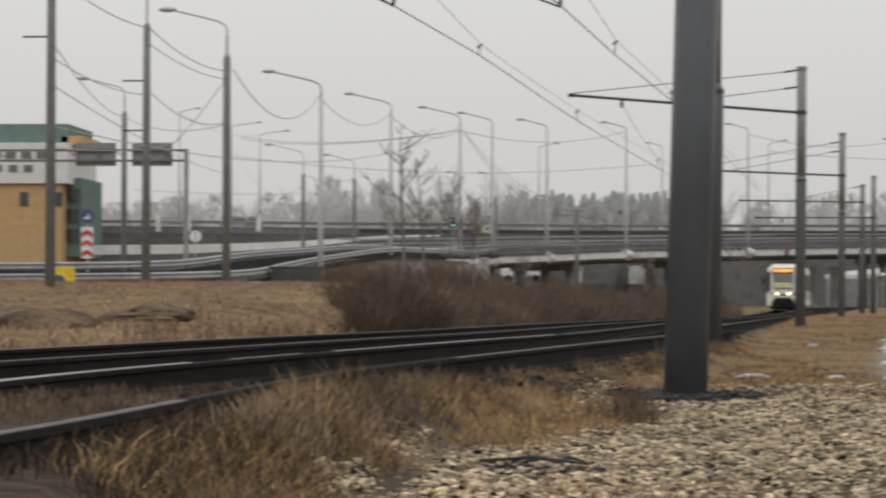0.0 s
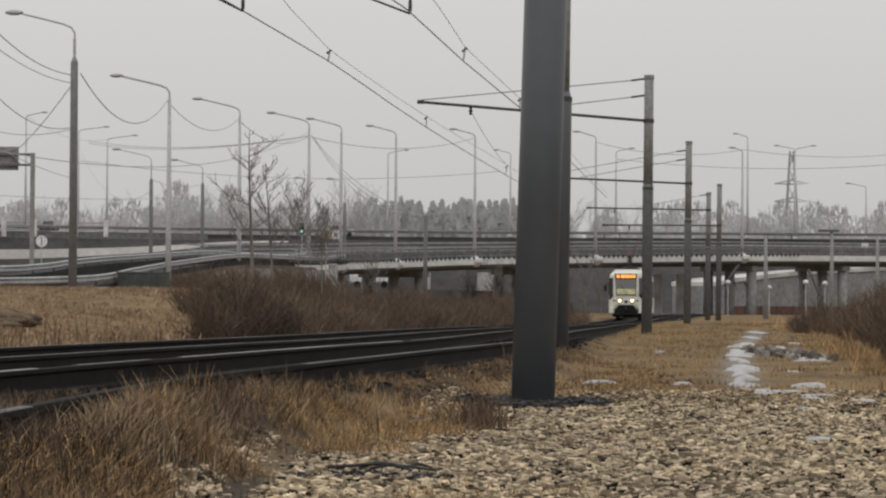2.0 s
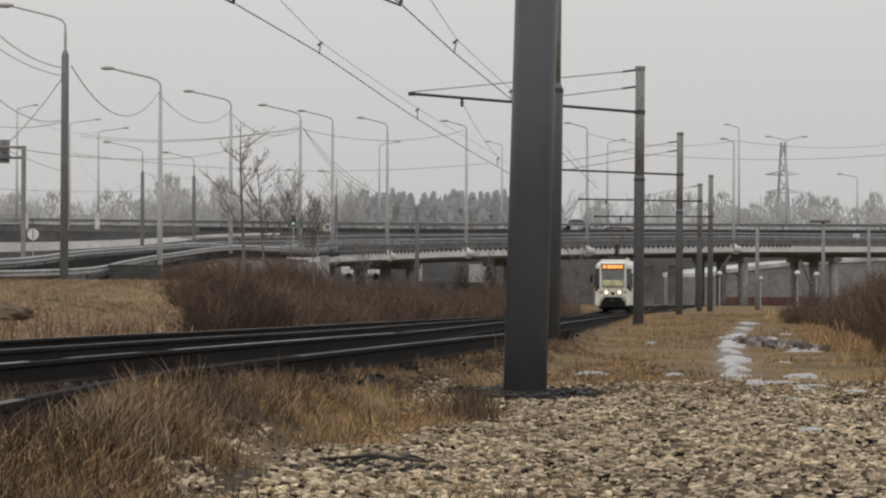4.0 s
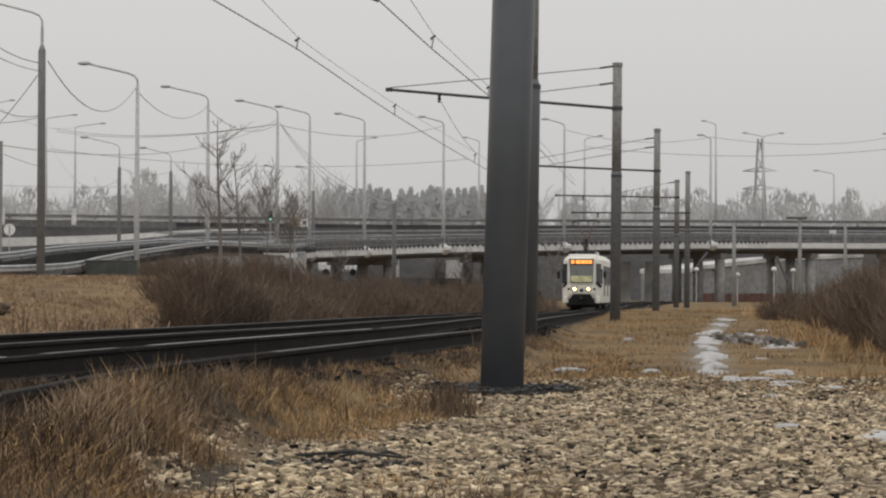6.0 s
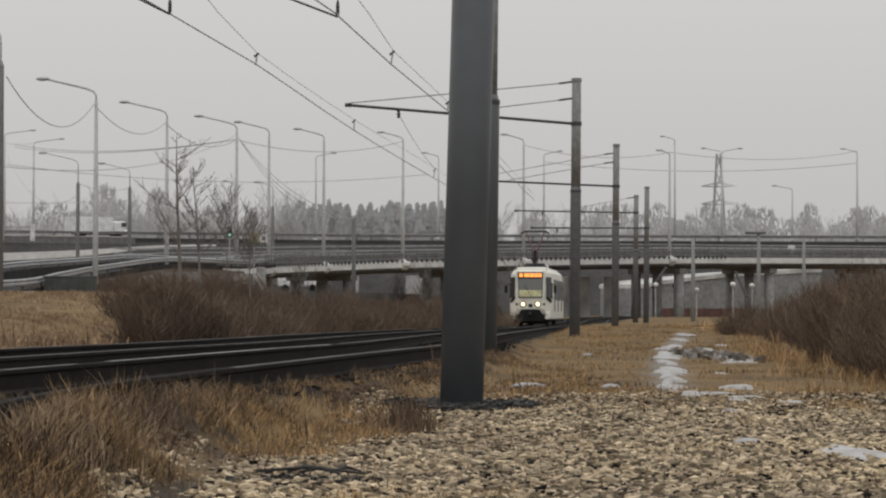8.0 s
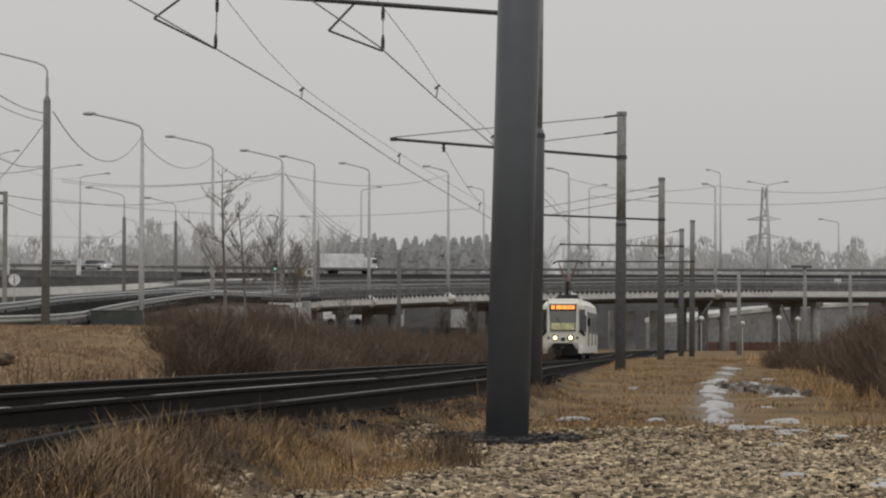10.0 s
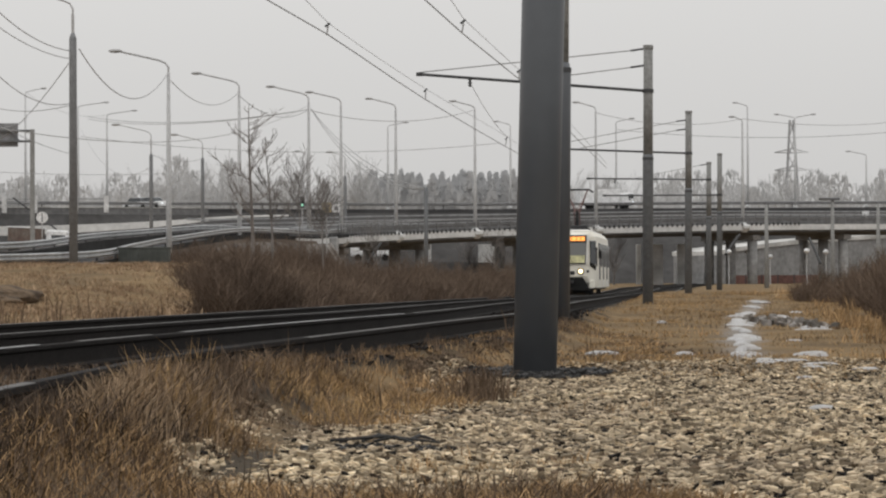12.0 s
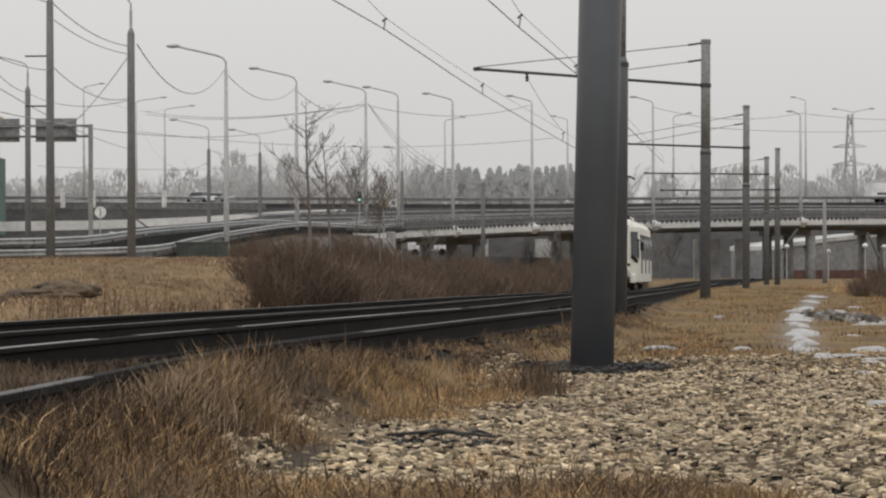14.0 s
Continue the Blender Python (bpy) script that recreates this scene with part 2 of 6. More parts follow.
def tube(bm, pts, radii, sides=8, caps=True):
    """A round bar along points; radii a number or one for each point."""
    pts = [Vector(p) for p in pts]
    if not hasattr(radii, "__len__"):
        radii = [radii] * len(pts)
    rings = []
    for i, p in enumerate(pts):
        d = (pts[min(i + 1, len(pts) - 1)] - pts[max(i - 1, 0)]).normalized()
        a = d.cross(Vector((0, 0, 1)) if abs(d.z) < 0.9 else Vector((1, 0, 0))).normalized()
        b = d.cross(a)
        rings.append([bm.verts.new(p + radii[i] * (math.cos(2 * math.pi * k / sides) * a + math.sin(2 * math.pi * k / sides) * b)) for k in range(sides)])
    for q, r in zip(rings, rings[1:]):
        for k in range(sides):
            bm.faces.new((q[k], q[(k + 1) % sides], r[(k + 1) % sides], r[k]))
    if caps:
        bm.faces.new(rings[0])
        bm.faces.new(rings[-1])
    return bm


def bar(pts, radii, sides=8):
    return tube(bmesh.new(), pts, radii, sides)


def ball(bm, c, r, sub=2, squash=(1, 1, 1)):
    bmesh.ops.create_icosphere(bm, subdivisions=sub, radius=r, matrix=Matrix.Translation(c) @ Matrix.Diagonal((*squash, 1)))
    return bm


def lathe(bm, profile, centre=(0, 0, 0), sides=16):
    """Turns (radius, height) pairs about the upright axis."""
    rings = []
    for r, z in profile:
        rings.append([bm.verts.new(Vector(centre) + Vector((r * math.cos(2 * math.pi * k / sides), r * math.sin(2 * math.pi * k / sides), z))) for k in range(sides)])
    for q, r in zip(rings, rings[1:]):
        for k in range(sides):
            bm.faces.new((q[k], q[(k + 1) % sides], r[(k + 1) % sides], r[k]))
    bm.faces.new(rings[0])
    bm.faces.new(rings[-1])
    return bm


def strip(profile, path, closed=True):
    """Sweeps a profile of (across, up) pairs along a path of (x, y, z) points."""
    bm = bmesh.new()
    path = [Vector(p) for p in path]
    rows = []
    for i, p in enumerate(path):
        d = path[min(i + 1, len(path) - 1)] - path[max(i - 1, 0)]
        d.z = 0
        d.normalize()
        side = Vector((d.y, -d.x, 0))
        rows.append([bm.verts.new(p + side * a + Vector((0, 0, u))) for a, u in profile])
    k = len(profile)
    for q, r in zip(rows, rows[1:]):
        for j in range(k if closed else k - 1):
            bm.faces.new((q[j], q[(j + 1) % k], r[(j + 1) % k], r[j]))
    if closed:
        bm.faces.new(rows[0])
        bm.faces.new(rows[-1])
    return bm


def curve_through(points, step):
    """Points at even steps along a smooth curve through the given ones."""
    pts = [Vector(p) for p in points]
    out = []
    for i in range(len(pts) - 1):
        p0, p1, p2, p3 = pts[max(i - 1, 0)], pts[i], pts[i + 1], pts[min(i + 2, len(pts) - 1)]
        n = max(1, int((p2 - p1).length / step))
        for j in range(n):
            t = j / n
            m1, m2 = (p2 - p0) / 2, (p3 - p1) / 2
            out.append((2 * t**3 - 3 * t**2 + 1) * p1 + (t**3 - 2 * t**2 + t) * m1 + (3 * t**2 - 2 * t**3) * p2 + (t**3 - t**2) * m2)
    out.append(pts[-1])
    return out


def sag(a, b, drop, n=14):
    a, b = Vector(a), Vector(b)
    return [a.lerp(b, k / n) - Vector((0, 0, drop * 4 * (k / n) * (1 - k / n))) for k in range(n + 1)]


def smooth_step(a, b, v):
    t = np.clip((v - a) / (b - a), 0, 1)
    return t * t * (3 - 2 * t)


# ---- the ground: one sheet to the horizon ----
TRACK_Y = (-60, 0, 10, 16, 24, 31, 38, 50, 60, 78, 100, 112, 125, 132, 145, 166, 180, 210, 270, 420)
TRACK_X = (-8.5, -6.0, -5.5, -5.14, -4.0, -2.9, -2.1, -1.1, -0.25, 1.5, 3.6, 4.9, 6.65, 7.75, 9.9, 12.6, 14.1, 17.8, 26.0, 48.0)
far_track = curve_through([(x, y, 0) for x, y in zip(TRACK_X, TRACK_Y)], 1.0)


def rail_height(y):
    return float(np.interp(y, (0, 30, 60, 78, 110, 132, 150, 175, 400), (0.40, 0.40, 0.29, 0.22, 0.09, -0.02, 0.0, 0.14, 0.16)))


def shifted(path, across, up=0.0):
    out = []
    for i, p in enumerate(path):
        d = (path[min(i + 1, len(path) - 1)] - path[max(i - 1, 0)]).normalized()
        out.append(Vector((p.x + d.y * across, p.y - d.x * across, rail_height(p.y) + up)))
    return out


TRACK_TABLE = np.array([(p.y, p.x) for p in far_track])


def ground_height(x, y):
    """The lie of the land for arrays of x and y."""
    xc = np.interp(y, TRACK_TABLE[:, 0], TRACK_TABLE[:, 1]) + 1.45
    off = x - xc
    rail = np.interp(y, (0, 30, 60, 78, 110, 132, 150, 175, 400), (0.40, 0.40, 0.29, 0.22, 0.09, -0.02, 0.0, 0.14, 0.16))
    z = (0.012 + 0.03 * smooth_step(24, 34, y)) * (np.sin(x * 0.9 + 1.0) * np.sin(y * 0.37) + 0.5 * np.sin(x * 2.3 + y * 1.7))
    z = z * (y < 400) + 0.12 * smooth_step(60, 110, y) - 0.05 * smooth_step(30, 50, y) * (1 - smooth_step(60, 80, y))
    left = smooth_step(0.0, 4.5, -x - 4.6)
    z = z + left * (0.15 + 1.2 * smooth_step(42, 100, y)) * (1 - smooth_step(600, 900, y))
    z = z + 0.25 * smooth_step(3.0, 4.0, -off) * (1 - smooth_step(40, 70, y))
    bed = 1 - smooth_step(2.6, 3.25, np.abs(off) + 0.08 * smooth_step(0, 1, off) * (1 - smooth_step(14, 20, y)))
    fill = 0.11 * smooth_step(0.55, 0.9, off) * (1 - smooth_step(13, 19, y))
    z = z * (1 - bed) + (rail - 0.2 + fill) * bed
    heap = np.exp(-(((x - 0.9) / 0.55) ** 2 + ((y - 22.3) / 1.2) ** 2))
    return z - 0.02 * heap


GRAVEL_Y = (0, 8, 10.6, 12.9, 14.0, 14.7, 17.5, 21.6, 23, 25, 27)
GRAVEL_X = (-1.6, -1.3, -1.12, -1.0, -0.8, -0.05, 0.2, 0.35, 0.55, 2.0, 6.0)


def is_gravel(x, y):
    return (x > np.interp(y, GRAVEL_Y, GRAVEL_X)) & (y < 25.5) & ((y > 9.7 + 0.25 * np.sin(x * 5)) | (x > 1.2))


def axis(*runs):
    out = []
    for a, b, s in runs:
        out += list(np.arange(a, b, s))
    return np.array(out + [runs[-1][1]])


gx = axis((-2500, -300, 200), (-300, -60, 12), (-60, -16, 1.5), (-16, 14, 0.3), (14, 60, 1.5), (60, 300, 12), (300, 2500, 200))
gy = axis((-400, -40, 40), (-40, 4, 2), (4, 40, 0.25), (40, 130, 0.8), (130, 320, 4), (320, 900, 30), (900, 3500, 200))
GX, GY = np.meshgrid(gx, gy)
GZ = ground_height(GX, GY)
nx, ny = len(gx), len(gy)
quads = [(j * nx + i, j * nx + i + 1, (j + 1) * nx + i + 1, (j + 1) * nx + i) for j in range(ny - 1) for i in range(nx - 1)]


def ground_material():
    m = bpy.data.materials.new("gravel_and_dry_turf")
    m.use_nodes = True
    n, l = m.node_tree.nodes, m.node_tree.links
    b = n["Principled BSDF"]
    b.inputs["Roughness"].default_value, b.inputs["Specular IOR Level"].default_value = 0.95, 0.08
    co = n.new("ShaderNodeTexCoord")

    def noise_of(scale, detail=6):
        t = n.new("ShaderNodeTexNoise")
        t.inputs["Scale"].default_value, t.inputs["Detail"].default_value = scale, detail
        l.new(co.outputs["Object"], t.inputs["Vector"])
        return t.outputs[0]

    def ramp_of(src, *stops):
        r = n.new("ShaderNodeValToRGB")
        while len(r.color_ramp.elements) < len(stops):
            r.color_ramp.elements.new(0.5)
        for el, (p, c) in zip(r.color_ramp.elements, stops):
            el.position, el.color = p, (*c, 1)
        l.new(src, r.inputs[0])
        return r.outputs[0]

    def mask(name):
        a = n.new("ShaderNodeAttribute")
        a.attribute_name = name
        return a.outputs["Fac"]

    def mixed(fac, a, c):
        x = n.new("ShaderNodeMixRGB")
        l.new(fac, x.inputs[0])
        l.new(a, x.inputs[1])
        l.new(c, x.inputs[2])
        return x.outputs[0]

    turf = mixed(noise_of(5, 8), ramp_of(noise_of(0.55), (0.34, (0.085, 0.06, 0.037)), (0.5, (0.21, 0.14, 0.072)), (0.66, (0.30, 0.205, 0.105))),
                 ramp_of(noise_of(24, 8), (0.3, (0.075, 0.055, 0.037)), (0.65, (0.26, 0.19, 0.11))))
    # Shade in the gaps between stones is put into the dark grit colour.
    grit = mixed(noise_of(3), ramp_of(noise_of(55, 8), (0.35, (0.035, 0.03, 0.025)), (0.62, (0.13, 0.11, 0.085))), ramp_of(noise_of(1.1), (0.4, (0.07, 0.058, 0.045)), (0.6, (0.13, 0.11, 0.083))))
    bed = ramp_of(noise_of(16, 8), (0.35, (0.01, 0.009, 0.0085)), (0.6, (0.022, 0.02, 0.018)), (0.75, (0.045, 0.04, 0.036)))
    soil = ramp_of(noise_of(9, 8), (0.35, (0.06, 0.047, 0.036)), (0.65, (0.15, 0.11, 0.075)))
    col = mixed(mask("soil"), mixed(mask("bed"), mixed(mask("gravel"), turf, grit), bed), soil)
    ice = ramp_of(noise_of(7, 8), (0.3, (0.15, 0.135, 0.115)), (0.5, (0.27, 0.26, 0.25)), (0.7, (0.46, 0.46, 0.46)))
    col = mixed(mask("ice"), col, ice)
    l.new(col, b.inputs["Base Color"])
    bp = n.new("ShaderNodeBump")
    bp.inputs["Strength"].default_value, bp.inputs["Distance"].default_value = 0.8, 0.03
    l.new(noise_of(35, 8), bp.inputs["Height"])
    l.new(bp.outputs[0], b.inputs["Normal"])
    return m


M["ground"] = ground_material()
ground = raw("ground", np.stack([GX.ravel(), GY.ravel(), GZ.ravel()], -1), quads, "ground", smooth=True)
tagged(ground, "dry straw-coloured turf with crushed stone and dark trackbed", "ground", kind="structure")
xc = np.interp(GY, TRACK_TABLE[:, 0], TRACK_TABLE[:, 1]) + 1.45
shoulder = 0.1 * smooth_step(0, 1, GX - xc) * (1 - smooth_step(13, 18, GY))
bedmask = 1 - smooth_step(2.5, 3.0, np.abs(GX - xc) - shoulder + 0.25 * np.sin(GY * 1.3) * np.sin(GX * 2.1))
edge = GX - np.interp(GY, GRAVEL_Y, GRAVEL_X) + 0.25 * np.sin(GY * 2.3) + 0.15 * np.sin(GY * 5.1 + GX * 3)
gravelmask = smooth_step(-0.3, 0.3, edge) * (1 - smooth_step(23.0, 26.0, GY + 0.6 * np.sin(GX * 1.9)))
soilmask = (1 - smooth_step(0.25, 0.6, np.hypot((GX - 0.9), (GY - 22.1) / 1.6) + 0.06 * np.sin(GX * 19) * np.sin(GY * 9))) * 0.9
soilmask = np.maximum(soilmask, 0.5 * smooth_step(0.6, 1.0, GX - xc) * (1 - smooth_step(2.6, 3.2, GX - xc)) * (1 - smooth_step(12, 18, GY)))
PATH_Y = (22.5, 23.7, 26.2, 30.9, 42.5, 56.8, 68.6, 84.9, 92)
PATH_X = (3.30, 3.25, 3.30, 3.77, 5.18, 6.99, 8.64, 10.96, 11.9)
trodden = np.abs(GX - np.interp(GY, PATH_Y, PATH_X)) + 0.06 * np.sin(GY * 0.9) + 0.05 * np.sin(GY * 2.7 + GX * 3)
icemask = 0.65 * (1 - smooth_step(0.10, 0.34, trodden)) * smooth_step(23, 25, GY) * (GY < 88)
for name, values in (("ice", icemask), ("bed", bedmask), ("gravel", gravelmask), ("soil", soilmask)):
    at = ground.data.attributes.new(name, "FLOAT", "POINT")
    at.data.foreach_set("value", values.ravel().astype(np.float32))

# ---- tracks ----
RAIL = [(-0.066, -0.18), (0.066, -0.18), (0.066, -0.165), (0.012, -0.15), (0.012, -0.045), (0.036, -0.03), (0.036, -0.006), (0.026, 0.0), (-0.026, 0.0), (-0.036, -0.006), (-0.036, -0.03), (-0.012, -0.045), (-0.012, -0.15), (-0.066, -0.165)]


def track(across, label, heads):
    tr = base("tram_track", (0, 0, 0), label, "track", "tram tracks", "structure")
    near = [p for p in far_track if p.y > -6]
    for side, head in zip((-0.76, 0.76), heads):
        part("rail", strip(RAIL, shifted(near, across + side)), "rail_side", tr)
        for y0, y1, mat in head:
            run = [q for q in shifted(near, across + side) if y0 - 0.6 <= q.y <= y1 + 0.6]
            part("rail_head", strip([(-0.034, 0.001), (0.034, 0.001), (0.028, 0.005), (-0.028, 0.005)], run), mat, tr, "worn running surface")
    mid = shifted(curve_through([(x, y, 0) for x, y in zip(TRACK_X, TRACK_Y)], 0.7), across, -0.262)
    bm = bmesh.new()
    box(bm, (0, 0, 0), (2.2, 0.24, 0.14), 0.015)
    me = bpy.data.meshes.new("sleeper")
    bm.to_mesh(me)
    bm.free()
    me.materials.append(M["sleeper"])
    for i, p in enumerate(mid[:-1]):
        if 9.8 < p.y < 130:
            d = mid[i + 1] - p
            s = new("sleeper", me)
            s.parent = tr
            s.matrix_basis = pose(p.x, p.y, p.z, 0, 0, math.degrees(math.atan2(d.y, d.x)) - 90 + random.uniform(-1, 1))
    return tr


DULL = ((-5, 410, "rail_dull"),)
track(0.0, "far tram track with dark rails on stained ballast", (DULL, DULL))
# Bright and dull stretches put the sky's glint into the left head's steel.
track(2.9, "near tram track with worn rails and painted sky-glint stretches on stained ballast", (((-5, 17.5, "rail_head"), (18.8, 20.4, "rail_dull"), (21.7, 33, "rail_head"), (34.3, 410, "rail_dull")), ((-5, 10.5, "rail_dull"), (11.6, 19, "rail_side"), (20, 410, "rail_dull"))))


# ---- contact-line poles ----
def contact_pole(at, foot, top, r_low, r_top, arm=None, lean=0.0, mat="pole_dark", label="", split=0.56):
    ob = base("contact_pole", at, label, "pole", "contact-line poles")
    ob.matrix_basis = pose(*at, 0, lean, 0)
    h = split * top
    if split < 1:
        part("lower_section", lathe(bmesh.new(), [(r_low, -0.3), (r_low, h), (r_top * 1.05, h + 0.12)], sides=20), mat, ob, "dark lower tube", True)
        part("upper_section", lathe(bmesh.new(), [(r_top, h + 0.1), (r_top * 0.95, top)], sides=16), "pole_light", ob, "paler narrow upper tube", True)
        part("collar", lathe(bmesh.new(), [(r_low * 1.05, h - 0.05), (r_low * 1.05, h + 0.03)], sides=16), "iron", ob)
        part("cap", lathe(bmesh.new(), [(r_top * 1.06, top - 0.1), (r_top * 1.06, top + 0.02)], sides=16), "pole_light", ob)
    else:
        part("shaft", lathe(bmesh.new(), [(r_low, -0.4), (r_low * 0.99, 2.5), (r_top, top)], sides=40), mat, ob, "smooth grey painted tube", True)
        part("foot_ring", lathe(bmesh.new(), [(r_low * 1.015, -0.1), (r_low * 1.015, 0.05)], sides=32), "pole_light", ob, "scuffed pale foot of the tube")
    if arm:
        length, z0, z1, ties = arm
        bm = bar([(-0.05, 0, z0), (-length, 0, z1)], 0.045, 8)
        part("bracket_arm", bm, "iron", ob, "dark tubular bracket arm")
        part("clamp", lathe(bmesh.new(), [(r_top * 1.14, z0 - 0.06), (r_top * 1.14, z0 + 0.06)], sides=12), "iron", ob)
        bm = bmesh.new()
        lathe(bm, [(0.02, -0.28), (0.06, -0.24), (0.03, -0.2), (0.07, -0.15), (0.03, -0.1), (0.06, -0.05), (0.02, 0.0)], (-length * 0.78, 0, z0 + (z1 - z0) * 0.78), 8)
        part("insulator", bm, "iron", ob)
        bm = bmesh.new()
        box(bm, (-length, 0, z1), (0.22, 0.1, 0.12), 0.02)
        part("arm_end", bm, "iron", ob)
        for zt, reach in ties:
            x1 = -length * reach
            part("tie_rod", bar([(0, 0, zt), (-0.55, 0, zt - 0.08)], 0.035, 6), "iron", ob)
            part("stay_wire", bar([(-0.5, 0, zt - 0.075), (x1, 0, z0 + (z1 - z0) * reach + 0.06)], 0.018, 5), "wire", ob)
    return ob


p = (0.86, 21.60, -0.00)
contact_pole((p[0], p[1], 0.0), 0, 7.5, 0.187, 0.185, None, 1.6, "pole_grey", "thick grey painted steel pole, slightly leaning, standing in gravel", 1.0)
p = (2.16, 43.00, 0.01)
hidden = contact_pole((p[0], p[1], 0.0), 0, 7.9, 0.155, 0.115, None, 0.6, "pole_grey", "grey steel contact-line pole behind a thicker one")
# its bracket arm over both tracks, with two hangers and pull-off arms
into = hidden.matrix_basis.inverted()
part("bracket_arm", bar([into @ Vector(q) for q in ((2.09, 43.00, 6.50), (1.51, 43.00, 6.54), (-3.87, 43.60, 7.00))], 0.042, 8), "iron", hidden, "dark tubular bracket arm")
part("clamp", bar([into @ Vector((2.12, 43.00, 6.40)), into @ Vector((2.12, 43.00, 6.60))], 0.14, 12), "iron", hidden)
for hang, knots, elbow, root in ((((-3.32, 43.80, 6.99), (-3.37, 44.00, 6.02)), (0.86, 0.22), (-4.41, 43.60, 6.50), (-3.76, 43.60, 6.99)), (((-0.42, 43.20, 6.71), (-0.42, 43.00, 5.87)), (0.82, 0.2), (-1.35, 43.00, 6.22), (-0.90, 43.30, 6.75))):
    a, b, e, r = (into @ Vector(q) for q in (*hang, elbow, root))
    part("hanger_wire", bar([a, b], 0.011, 6), "wire", hidden)
    for t in knots:
        q = a.lerp(b, t)
        part("insulator", lathe(bmesh.new(), [(0.012, -0.14), (0.03, -0.1), (0.032, -0.03), (0.032, 0.03), (0.024, 0.1), (0.012, 0.14)], tuple(q), 10), "iron", hidden)
    part("pull_off_arm", bar([e, b], 0.02, 6), "iron", hidden)
    part("pull_off_stay", bar([r, e], 0.022, 6), "iron", hidden)

POLES = [  # place, height, arm
    ((6.63, 78.00, 0.11), 7.95, (7.1, 6.55, 7.05, ((7.88, 1.0), (7.36, 0.52)))),
    ((11.33, 112.00, 0.27), 8.0, (6.9, 6.2, 6.42, ((7.7, 0.95), (7.3, 0.7)))),
    ((16.61, 152.00, 0.13), 7.7, (7.3, 6.65, 6.7, ((7.6, 0.6),))),
    ((16.58, 146.00, 0.15), 7.9, (6.7, 5.5, 5.45, ())),
]
for at, h, arm in POLES:
    contact_pole((at[0], at[1], min(at[2], 0.2)), 0, h + at[2] - min(at[2], 0.2), 0.165, 0.15, arm, 0.4, "pole_dark", "steel contact-line pole with bracket arm over the tracks")

# ---- contact wires with their carrying wires and droppers ----
def contact_wire(points, carry, droppers):
    ob = base("contact_wire", (0, 0, 0), "thin dark contact wire hung over the tram track", "wire", "contact wires")
    part("trolley_wire", bar(curve_through(points, 6), 0.0125, 6), "wire", ob)
    part("messenger_wire", bar(curve_through(carry, 6), 0.0065, 5), "wire_far", ob)
    for a, b in droppers:
        a, b = Vector(a), Vector(b)
        part("dropper", bar([a, a.lerp(b, 0.75)], 0.018, 5), "wire", ob)
        part("clip", bar([a.lerp(b, 0.7) + Vector((-0.06, 0, 0)), b + Vector((0.03, 0, 0))], 0.026, 5), "pole_dark", ob)
    return ob


contact_wire([(-7.5, 8, 6.0), (-4.70, 38.00, 6.33), (-3.41, 44.00, 6.05), (-2.22, 52.60, 5.99), (-0.23, 72.00, 6.00), (2.89, 98.00, 5.96), (6.61, 130.00, 6.11)],
             [(-7.0, 8, 6.6), (-3.46, 38.00, 6.98), (-2.54, 44.30, 6.09), (-2.19, 52.60, 6.22), (-0.23, 72.00, 6.31), (2.87, 98.00, 6.38), (6.61, 130.00, 6.31)],
             [((-2.23, 52.60, 5.97), (-2.19, 52.60, 6.22)), ((-0.23, 72.00, 6.00), (-0.21, 72.00, 6.31)), ((2.80, 98.00, 6.01), (2.87, 98.00, 6.38))])
contact_wire([(-4.4, 8, 6.0), (-1.87, 37.00, 6.23), (-0.47, 43.00, 5.94), (0.60, 51.50, 5.89), (2.13, 62.50, 5.82), (4.61, 85.00, 5.82), (7.92, 115.00, 5.89)],
             [(-4.0, 8, 6.6), (-1.12, 37.00, 6.81), (0.11, 43.60, 6.01), (0.64, 51.50, 6.17), (2.13, 62.50, 6.05), (4.61, 85.00, 6.11), (7.92, 115.00, 6.10)],
             [((0.59, 51.50, 5.89), (0.64, 51.50, 6.17)), ((2.13, 62.50, 5.82), (2.15, 62.50, 6.05))])
wire = base("feeder_wire", (0, 0, 0), "thin feeder wire slanting down from a bracket arm", "wire")
part("strand", bar(sag((1.16, 78.00, 6.91), (3.17, 110.00, 7.11), 0.15), 0.009, 5), "wire_far", wire)

# ---- the ramp that climbs to the overpass ----
RAMP = [(-30.50, 98.00, 1.00), (-23.20, 108.00, 1.15), (-16.93, 118.00, 1.42), (-16.60, 136.00, 2.08), (-16.35, 155.00, 2.79), (-14.39, 186.00, 3.92), (-10.19, 205.00, 4.07), (-8.26, 224.00, 4.62), (-3.50, 236.00, 5.03), (4.06, 247.00, 5.51), (16.53, 256.00, 5.91), (33.22, 270.00, 6.43), (52.32, 285.00, 6.74), (82.06, 300.00, 7.05)]
ramp_path = curve_through(RAMP, 3.0)
on_bank = [p for p in ramp_path if p.x < -9.9]
on_bridge = [p for p in ramp_path if p.x >= -11.6 and p.y > 190]
WIDE = 9.0
bank = link("ramp_embankment", strip([(0.6, -0.05), (4.2, -6.0), (-16, -6.0), (-WIDE - 0.6, -0.05)], on_bank), "earth")
tagged(bank, "brown turfed embankment that carries the ramp", "embankment", kind="structure")
road = link("road", strip([(0.5, 0.0), (0.5, -0.3), (-WIDE, -0.3), (-WIDE, 0.0)], ramp_path), "asphalt")
tagged(road, "grey asphalt ramp climbing to the overpass", "road", kind="structure")

